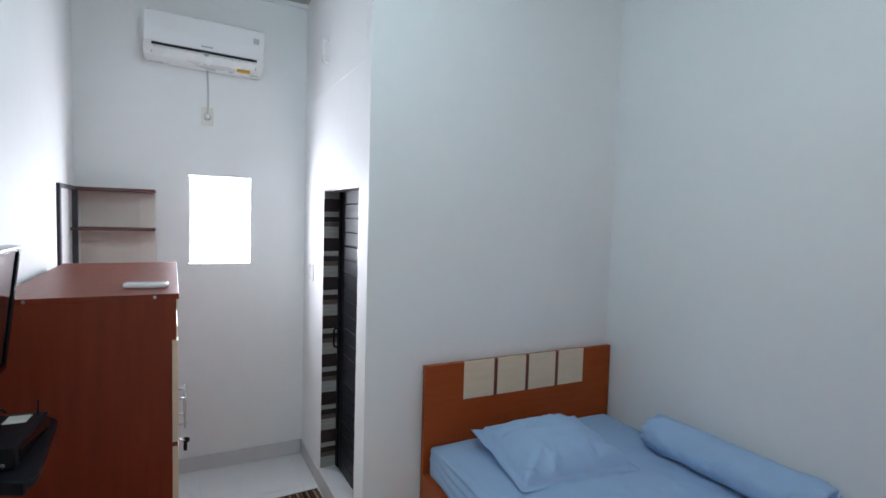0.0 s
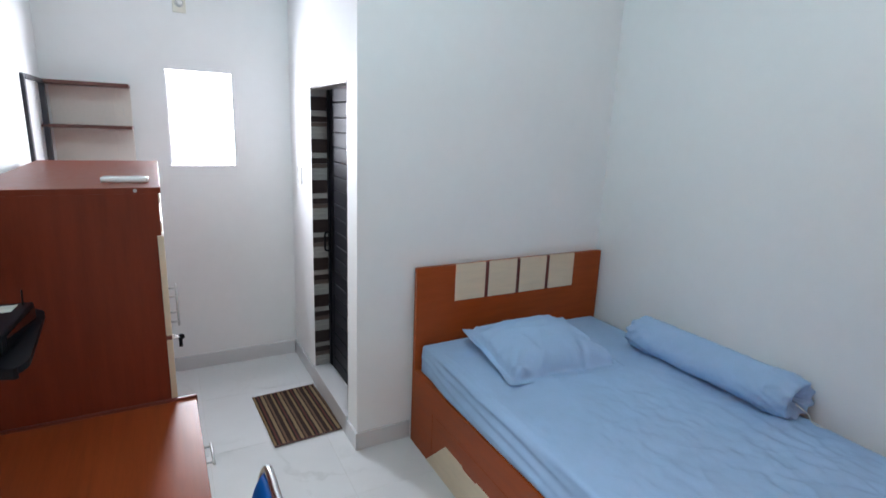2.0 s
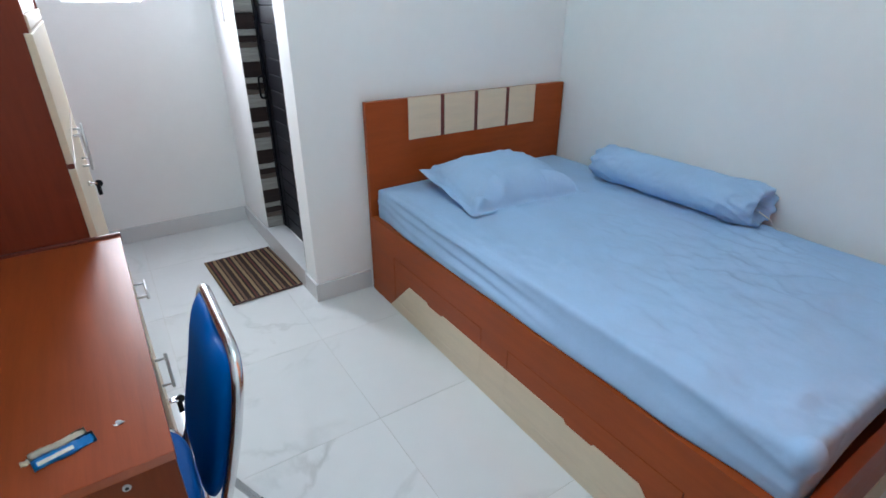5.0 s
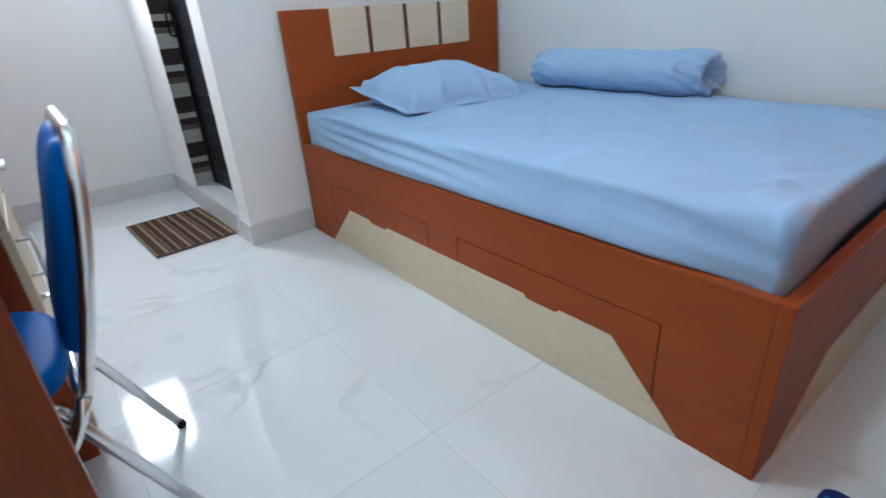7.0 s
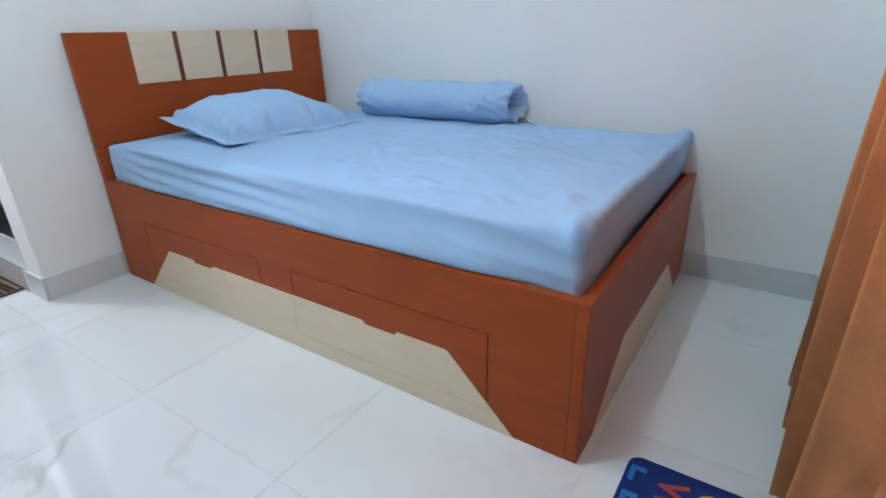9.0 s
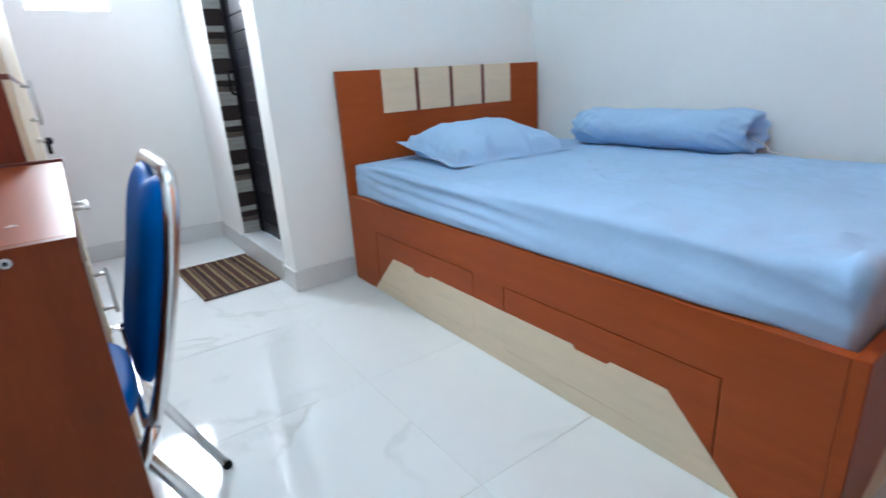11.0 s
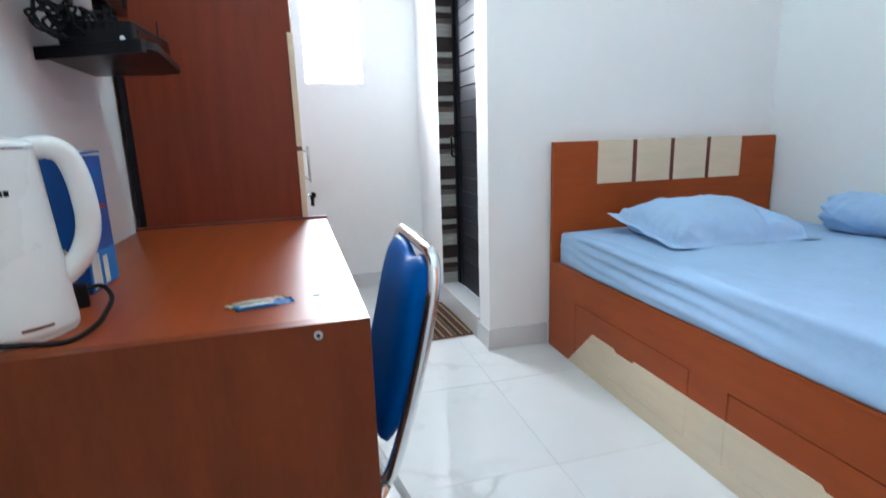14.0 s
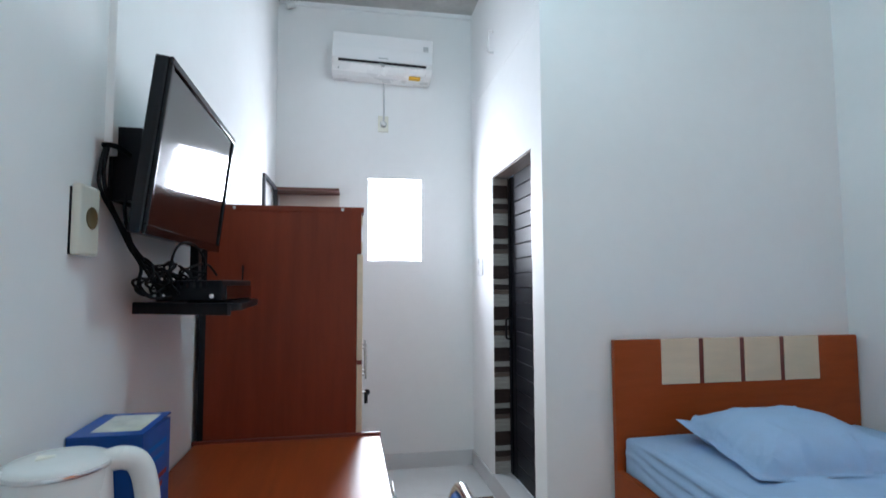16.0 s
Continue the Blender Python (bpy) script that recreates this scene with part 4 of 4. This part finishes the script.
def sachet_half(x0, x1, y0, y1):
    bm = bmesh.new()
    n = 14
    rows = []
    for i in range(n + 1):
        u = i / n
        x = x0 + u * (x1 - x0)
        rows.append([bm.verts.new((x, y0 + v * (y1 - y0) + (0.002 * math.sin(9 * u) if v in (0, 1) else 0), 0.0012 + 0.0035 * math.sin(math.pi * v) * math.sin(math.pi * min(1, u * 1.2 + 0.1)) + 0.0006 * math.sin(40 * u))) for v in (0, 0.25, 0.5, 0.75, 1)])
    for a, b in zip(rows, rows[1:]):
        for k in range(4):
            bm.faces.new((a[k], b[k], b[k + 1], a[k + 1]))
    bmesh.ops.solidify(bm, geom=bm.faces[:], thickness=0.0008)
    return bm


part("foil", sachet_half(-0.042, 0.042, -0.024, 0.006), FOILBLUE, sachet, "light blue printed foil", True)
part("foil", sachet_half(-0.042, 0.036, 0.006, 0.024), FOILPALE, sachet, "silver foil half", True)
part("torn_corner", sachet_half(-0.054, -0.042, 0.0, 0.014), FOILPALE, sachet, "torn pale corner", True)
part("print", box(-0.036, 0.012, -0.019, -0.009, 0.0046, 0.0050, 0.0001), PAPER, sachet, "white printed strip")

scrap = bmesh.new()
rim = [scrap.verts.new((0.012 * (0.6 + 0.4 * math.sin(2.3 * k)) * math.cos(0.7 * k), 0.007 * math.sin(0.7 * k), 0.0004 + 0.0008 * (k % 3 == 0))) for k in range(9)]
scrap.faces.new(rim)
bmesh.ops.solidify(scrap, geom=scrap.faces[:], thickness=0.0004)
tagged(part("paper_scrap", scrap, WHITE, None, "tiny torn scrap of white paper on the desk"), category="scrap").matrix_world = pose(-0.040, 0.802, DKH + 0.0004, 0, 0, -40)

# ---- television, its shelf and cables ----
TVM = pose(-0.415, 1.258, 1.510, 0, 6.5, 1.6)
tv = thing("television", "black flat screen television tilted on a wall bracket", "television", TVM)
part("bezel", box(-0.024, 0.0, -0.270, 0.270, -0.160, 0.160, 0.004), GLOSSBLACK, tv)
for y0, y1, z0, z1 in ((-0.270, 0.270, 0.146, 0.160), (-0.270, 0.270, -0.160, -0.142), (-0.270, -0.256, -0.142, 0.146), (0.256, 0.270, -0.142, 0.146)):
    part("frame_lip", box(0.0002, 0.007, y0, y1, z0, z1, 0.003, 3), GLOSSBLACK, tv)
part("screen", box(0.0002, 0.0022, -0.2555, 0.2555, -0.1415, 0.1455), SCREEN, tv, "glossy dark screen")
part("rear_housing", box(-0.046, -0.0245, -0.205, 0.205, -0.150, 0.06, 0.010), BLACK, tv)
for z in (-0.10, -0.02):
    part("rear_rail", box(-0.058, -0.0462, -0.16, 0.16, z - 0.012, z + 0.012, 0.002), GLOSSBLACK, tv, "black steel rail")
bracket = thing("tv_bracket", "black steel wall bracket behind the television", "bracket")
part("wall_plate", box(left_x(1.3) + 0.001, left_x(1.3) + 0.012, 1.06, 1.34, 1.42, 1.56, 0.002), BLACK, bracket)
part("arm", box(left_x(1.3) + 0.010, -0.462, 1.07, 1.095, 1.42, 1.56, 0.002), BLACK, bracket)
part("arm", box(left_x(1.3) + 0.010, -0.468, 1.31, 1.34, 1.41, 1.57, 0.002), BLACK, bracket)
part("stem", box(-0.470, -0.450, 1.40, 1.43, 1.225, 1.40, 0.002), BLACK, bracket)
tshelf = thing("wall_shelf", "small black wall shelf under the television", "wall shelf")
outline = rounded([(-0.515, 1.195), (-0.308, 1.095), (-0.290, 1.135), (-0.315, 1.465), (-0.37, 1.50), (-0.524, 1.52)], 0.04, 5)
part("board", prism([(p.x, p.y) for p in [Vector((q[0], q[1], 0)) for q in outline]], "z", 1.211, 1.225), BLACK, tshelf)
part("front_strip", turned(box(-0.125, 0.118, -0.006, 0.006, -0.018, 0.006, 0.002), pose(-0.411, 1.152, 1.221, 0, 0, -25.8)), BLACK, tshelf)
dvb = thing("set_top_box", "small black set-top box on the wall shelf", "set-top box", pose(-0.398, 1.295, 1.2252, 0, 0, -4))
part("body", box(-0.062, 0.07, -0.120, 0.10, 0.003, 0.047, 0.004), BLACK, dvb)
for k in range(7):
    part("vent", box(-0.040 + k * 0.013, -0.034 + k * 0.013, -0.1214, -0.1195, 0.030, 0.042), GLOSSBLACK, dvb)
part("front_panel", box(0.0702, 0.072, -0.095, 0.095, 0.006, 0.036, 0.0006), SCREEN, dvb)
for y in (-0.08, 0.08):
    part("foot", box(-0.01, 0.01, y - 0.01, y + 0.01, 0.0, 0.003), RUBBER, dvb)
for y in (-0.075, 0.045):
    part("knob", turned(lathe([(0.005, 0), (0.005, 0.004)], 12), pose(y * 0.8 + 0.015, -0.120, 0.014, 90, 0, 0)), CHROME, dvb, "chrome knob")
part("label", box(0.0, 0.045, 0.03, 0.08, 0.0472, 0.0478), PAPER, dvb, "pale sticker")
part("antenna", tube([(0.055, 0.075, 0.038), (0.057, 0.075, 0.085)], 0.002, 8), BLACK, dvb)


def cable(points, r=0.0032):
    return tagged(part("cable", tube(smooth_path(points, 7), r, 7), RUBBER, None, "black television cable hanging on the wall", True), category="cable", group="television cables")


cable([(-0.503, 1.024, 1.507), (-0.499, 1.000, 1.470), (-0.498, 1.000, 1.430), (-0.495, 1.055, 1.385), (-0.488, 1.100, 1.335), (-0.478, 1.130, 1.300), (-0.470, 1.105, 1.262), (-0.458, 1.145, 1.236), (-0.43, 1.19, 1.240)], 0.0036)
cable([(-0.500, 1.026, 1.507), (-0.496, 1.006, 1.465), (-0.493, 1.015, 1.420), (-0.490, 1.070, 1.370), (-0.480, 1.118, 1.325), (-0.466, 1.150, 1.300), (-0.44, 1.20, 1.285), (-0.42, 1.27, 1.262)], 0.0036)
cable([(-0.480, 1.085, 1.47), (-0.487, 1.070, 1.41), (-0.484, 1.095, 1.345), (-0.470, 1.135, 1.290), (-0.452, 1.155, 1.262), (-0.43, 1.21, 1.262)])
cable([(-0.505, 1.020, 1.512), (-0.492, 1.045, 1.515), (-0.480, 1.075, 1.505)], 0.005)
cable([(-0.478, 1.10, 1.535), (-0.470, 1.12, 1.575), (-0.458, 1.15, 1.560), (-0.456, 1.14, 1.525), (-0.468, 1.11, 1.515)], 0.0025)
crnd = random.Random(11)
for k in range(9):
    cx, cy, cz = -0.452 + crnd.uniform(-0.02, 0.03), 1.155 + crnd.uniform(-0.04, 0.09), 1.262 + crnd.uniform(-0.002, 0.022)
    rx, rz, ph = crnd.uniform(0.03, 0.060), crnd.uniform(0.014, 0.034), crnd.uniform(0, 6)
    cable([(cx + 0.02 * math.sin(2 * a + ph), cy + rx * math.cos(a), max(1.232, cz + rz * math.sin(a) + 0.006 * math.sin(3 * a + ph))) for a in [ph + 0.63 * s for s in range(11)]], 0.0026)
cable([(-0.445, 1.185, 1.240), (-0.436, 1.165, 1.300), (-0.428, 1.185, 1.345), (-0.418, 1.250, 1.352), (-0.408, 1.300, 1.320), (-0.410, 1.29, 1.285), (-0.43, 1.25, 1.275)], 0.0028)
cable([(-0.438, 1.22, 1.240), (-0.428, 1.21, 1.285), (-0.418, 1.26, 1.305), (-0.408, 1.33, 1.310), (-0.398, 1.37, 1.285)], 0.0028)

# ---- fittings on the walls ----
sock = thing("wall_socket", "ivory surface-mounted wall socket beside the television", "socket")
sx = left_x(0.90)
# black sliver added for the shade between socket and wall
part("gap_shade", box(sx - 0.004, sx + 0.0012, 0.9255, 0.988, 1.312, 1.420, 0.001), BLACK, sock, "black sliver painting the shaded gap behind the socket")
part("body", box(sx + 0.0013, sx + 0.015, 0.925, 0.990, 1.311, 1.426, 0.005), IVORY, sock)
part("recess", turned(lathe([(0.0175, 0.0), (0.0185, 0.0012), (0.0165, 0.0016), (0.0155, 0.0006), (0.0, 0.0006)], 24, False), pose(sx + 0.015, 0.962, 1.373, 0, 90, 0)), mat("socket_recess", (0.16, 0.11, 0.05), 0.6), sock, "brownish round recess", True)
duct = structure("cable_duct", box(left_x(1.04) - 0.002, left_x(1.04) + 0.014, 1.038, 1.060, 1.50, TOP, 0.002), PAINT, "white plastic cable duct on the wall", "cable duct")
structure("corner_pipe", tube([(left_x(BACK) + 0.06, BACK - 0.035, TOP - 0.05), (left_x(BACK) + 0.115, BACK - 0.035, TOP - 0.035)], 0.022, 16), WHITE, "white plastic pipe elbow under the ceiling", "pipe")
sw = thing("light_switch", "white wall light switch next to the doorway", "switch")
part("plate", box(PART_X - 0.010, PART_X - 0.0002, 3.325, 3.450, 1.318, 1.43, 0.003), WHITE, sw)
part("rocker", box(PART_X - 0.014, PART_X - 0.0102, 3.365, 3.405, 1.345, 1.40, 0.002), WHITE, sw)
askew += [sw]
asock = thing("ac_socket", "ivory wall socket with a plug below the air conditioner", "socket")
part("plate", box(0.082, 0.155, BACK - 0.012, BACK - 0.0003, 2.334, 2.450, 0.003), IVORY, asock)
part("plug", turned(lathe([(0.019, 0), (0.018, 0.025), (0.012, 0.034)], 20), pose(0.119, BACK - 0.0125, 2.388, 90, 0, 0)), WHITE, asock, "white plug", True)
part("plug_ring", turned(lathe([(0.0205, 0), (0.024, 0.002), (0.024, 0.004), (0.0205, 0.005)], 24, False), pose(0.119, BACK - 0.0125, 2.388, 90, 0, 0)), GREY, asock)
tagged(part("cable", tube(smooth_path([(0.119, BACK - 0.030, 2.405), (0.122, BACK - 0.02, 2.45), (0.123, BACK - 0.006, 2.52), (0.119, BACK - 0.006, 2.70)]), 0.006, 8), mat("pale_grey_cable", (0.55, 0.55, 0.56), 0.4), None, "white cable of the air conditioner on the wall", True), category="cable")


def air_conditioner():
    ac = thing("air_conditioner", "white split air conditioner mounted high on the wall", "air conditioner", pose(0.107, BACK, 2.807, 0, 1.8, 0))
    prof = [(-0.001, 0.15), (-0.165, 0.15), (-0.19, 0.135), (-0.205, 0.03), (-0.205, -0.045), (-0.192, -0.070), (-0.150, -0.112), (-0.10, -0.122), (-0.001, -0.122)]
    body = prism(prof, "x", -0.341, 0.341)
    bmesh.ops.bevel(body, geom=[e for e in body.edges if abs(e.verts[0].co.x - e.verts[1].co.x) < 1e-6], offset=0.008, segments=3, affect="EDGES")
    part("body", body, WHITE, ac)
    part("front_panel", prism([(-0.192, 0.137), (-0.2075, 0.03), (-0.2075, -0.042), (-0.203, -0.042), (-0.200, 0.02), (-0.188, 0.137)], "x", -0.334, 0.334), mat("glossy_white_panel", (0.84, 0.84, 0.85), 0.10, vary=0.015), ac)
    vent = part("air_outlet", prism([(-0.2068, -0.050), (-0.160, -0.1035), (-0.150, -0.096), (-0.197, -0.044)], "x", -0.296, 0.296), BLACK, ac, "dark air outlet slot")
    part("louvre", prism([(-0.2045, -0.0745), (-0.163, -0.1075), (-0.161, -0.1045), (-0.2025, -0.0715)], "x", -0.293, 0.293), WHITE, vent, "white louvre blade")
    for k in range(14):
        part("fin", box(-0.28 + k * 0.043, -0.278 + k * 0.043, -0.2035, -0.180, -0.080, -0.052), GREY, vent)
    part("pivot", box(-0.012, 0.014, -0.208, -0.19, -0.082, -0.060, 0.004), GREY, vent)
    part("logo", box(-0.03, 0.035, -0.2085, -0.2077, -0.030, -0.022), GREY, ac, "small grey maker's mark")
    part("label", box(0.272, 0.306, -0.2055, -0.2015, 0.05, 0.085), GREY, ac, "grey energy label")
    part("sticker", box(0.185, 0.262, -0.158, -0.118, -0.1240, -0.1120), YELLOW, ac, "yellow sticker")


air_conditioner()
bulb_lamp = thing("ceiling_lamp", "bare white bulb in a holder under the ceiling, switched on", "ceiling lamp", pose(0.52, 0.85, TOP))
part("holder", lathe([(0.0, -0.0005), (0.045, -0.0005), (0.045, -0.012), (0.024, -0.022), (0.022, -0.055), (0.0, -0.055)], 32, False), WHITE, bulb_lamp, "", True)
part("bulb", lathe([(0.014, -0.055), (0.018, -0.070), (0.030, -0.095), (0.033, -0.112), (0.028, -0.130), (0.014, -0.142), (0.0, -0.144)], 32, False), BULB, bulb_lamp, "glowing bulb", True)

# ---- on the floor ----
mat_ob = thing("floor_mat", "striped brown and tan woven mat before the bathroom door", "floor mat", pose(0.5645, 2.756, 0.002, 0, 0, 3.4))


def woven():
    bm = bmesh.new()
    nx, ny = 30, 42
    g = [[bm.verts.new(((-0.5 + i / nx) * 0.394, (-0.5 + j / ny) * 0.572, 0.006 + cloth_noise((i, j, 0), 0.13, 0.003) + (0.001 if i % 2 else 0))) for j in range(ny + 1)] for i in range(nx + 1)]
    for i in range(nx):
        for j in range(ny):
            bm.faces.new((g[i][j], g[i + 1][j], g[i + 1][j + 1], g[i][j + 1]))
    bmesh.ops.solidify(bm, geom=bm.faces[:], thickness=0.005)
    return bm


part("weave", woven(), MAT, mat_ob, "", True)
for s in (-1, 1):
    part("hem", box(-0.197, 0.197, s * 0.287 - 0.004, s * 0.287 + 0.004, 0.001, 0.009, 0.002), SHELFWOOD, mat_ob, "dark hem")

rug = thing("printed_rug", "navy blue printed rug with rounded corners and coloured letters", "rug")
RX0, RX1, RY0, RY1 = 0.60, 1.181, -0.352, 0.045
rug_outline = []
for cx, cy, a0 in ((RX1 - 0.03, RY1 - 0.03, 0), (RX0 + 0.03, RY1 - 0.03, 90), (RX0 + 0.03, RY0 + 0.03, 180), (RX1 - 0.03, RY0 + 0.03, 270)):
    rug_outline += [(cx + 0.03 * math.cos(radians(a0 + 15 * s)), cy + 0.03 * math.sin(radians(a0 + 15 * s))) for s in range(7)]
part("base", prism(rug_outline, "z", 0.001, 0.011), RUGBLUE, rug)
for k in range(6):
    part("print", box(1.10 - k * 0.085, 1.15 - k * 0.085, 0.023, 0.035, 0.0112, 0.0118), LIGHTBLUE, rug, "light blue border print")
    part("print", box(1.135 - k * 0.085, 1.15 - k * 0.085, 0.001, 0.0229, 0.0112, 0.0118), LIGHTBLUE, rug, "light blue border print")


def letters(body, size, material, m, parent, label):
    cu = bpy.data.curves.new("letters", "FONT")
    cu.body, cu.size, cu.extrude, cu.offset = body, size, 0.0006, 0.0025
    tmp = new("letters", cu)
    me = bpy.data.meshes.new_from_object(tmp.evaluated_get(bpy.context.evaluated_depsgraph_get()))
    bpy.data.objects.remove(tmp)
    me.materials.clear()
    me.materials.append(material)
    ob = new("letter", me)
    ob.parent, ob.matrix_world = parent, m
    return tagged(ob, label=label)


letters("W", 0.085, RED, pose(1.143, -0.032, 0.0118, 0, 0, 180), rug, "red letter")
letters("e", 0.075, LIGHTBLUE, pose(1.063, -0.022, 0.0118, 0, 0, 180), rug, "light blue letter")
part("print", prism([(1.02 + 0.028 * math.cos(0.5 * s), -0.047 + 0.022 * math.sin(0.5 * s)) for s in range(12)], "z", 0.0112, 0.0118), GREEN, rug, "green print")
part("print", prism([(1.112 + 0.036 * math.cos(0.45 * s), -0.152 + 0.045 * math.sin(0.45 * s)) for s in range(14)], "z", 0.0112, 0.0118), YELLOW, rug, "yellow print")
part("print", prism([(1.15 + 0.018 * math.cos(0.6 * s), -0.272 + 0.045 * math.sin(0.6 * s)) for s in range(10)], "z", 0.0112, 0.0118), GREEN, rug, "green print")


def curtain_mesh():
    """Deep uneven folds that fan out towards the floor."""
    bm = bmesh.new()
    n, m = 220, 40
    x0, x1, z0, z1 = 0.50, 1.79, 0.035, 2.93
    rows = []
    for j in range(m + 1):
        v = j / m
        z = z0 + v * (z1 - z0)
        row = []
        for i in range(n + 1):
            u = i / n
            s = u + 0.02 * math.sin(5 * u + 2 * v)
            amp = 0.056 + 0.032 * (1 - v) ** 0.8
            y = -0.335 + amp * math.sin(2 * math.pi * 6.0 * s + 0.9 * math.sin(7 * u) + 0.5 * math.sin(3 * v)) + 0.013 * math.sin(2 * math.pi * 14.5 * s + 3 * v) + 0.005 * math.sin(2 * math.pi * 31 * s + 6 * v) + cloth_noise((u * 6, v * 2, 0), 1.5, 0.02)
            x = x0 + u * (x1 - x0) + 0.035 * math.sin(2 * math.pi * 6 * s + 1.4) * (1 - v) - 0.10 * v * u
            row.append(bm.verts.new((x, y, z + (0.05 * noise.noise(Vector((u * 12, 3, 0))) if j == 0 else 0))))
        rows.append(row)
    for a, b in zip(rows, rows[1:]):
        for i in range(n):
            bm.faces.new((a[i], a[i + 1], b[i + 1], b[i]))
    bmesh.ops.solidify(bm, geom=bm.faces[:], thickness=0.002)
    return bm


curt = thing("curtain", "orange-brown curtain hanging in deep folds to the floor", "curtain")
part("cloth", curtain_mesh(), CURTAIN, curt, "", True)
part("rod", tube([(0.5, -0.335, 2.95), (1.92, -0.335, 2.95)], 0.012, 12), STEEL, curt, "steel curtain rod", True)
for x in (0.52, 1.90):
    part("rod_bracket", box(x - 0.01, x + 0.01, FRONT, -0.30, 2.94, 2.96, 0.002), STEEL, curt)

# ---- floor tiles ----
floor = structure("floor", box(-0.75, RIGHT + 0.12, FRONT - 0.12, BACK + 0.12, -0.06, -0.0009), GROUT, "white marble-look polished floor tiles", "floor")
tile_mesh = link_mesh("tile", box(-0.2988, 0.2988, -0.2988, 0.2988, -0.002, 0.0, 0.0004, 1), TILE)
trnd = random.Random(3)
for i in range(-3, 4):
    for j in range(-1, 7):
        cx, cy = 0.669 - 0.3 + i * 0.6, 0.130 - 0.3 + j * 0.6
        if cx - 0.3 > RIGHT or cx + 0.3 < -0.62 or cy - 0.3 > BACK or cy + 0.3 < FRONT:
            continue
        ob = new("tile", tile_mesh)
        ob.parent = floor
        ob.matrix_world = pose(cx, cy, 0, 0, 0, 90 * trnd.randrange(4))

# the partition stands slightly askew to the bed
for ob in askew:
    ob.matrix_world = skew @ ob.matrix_world
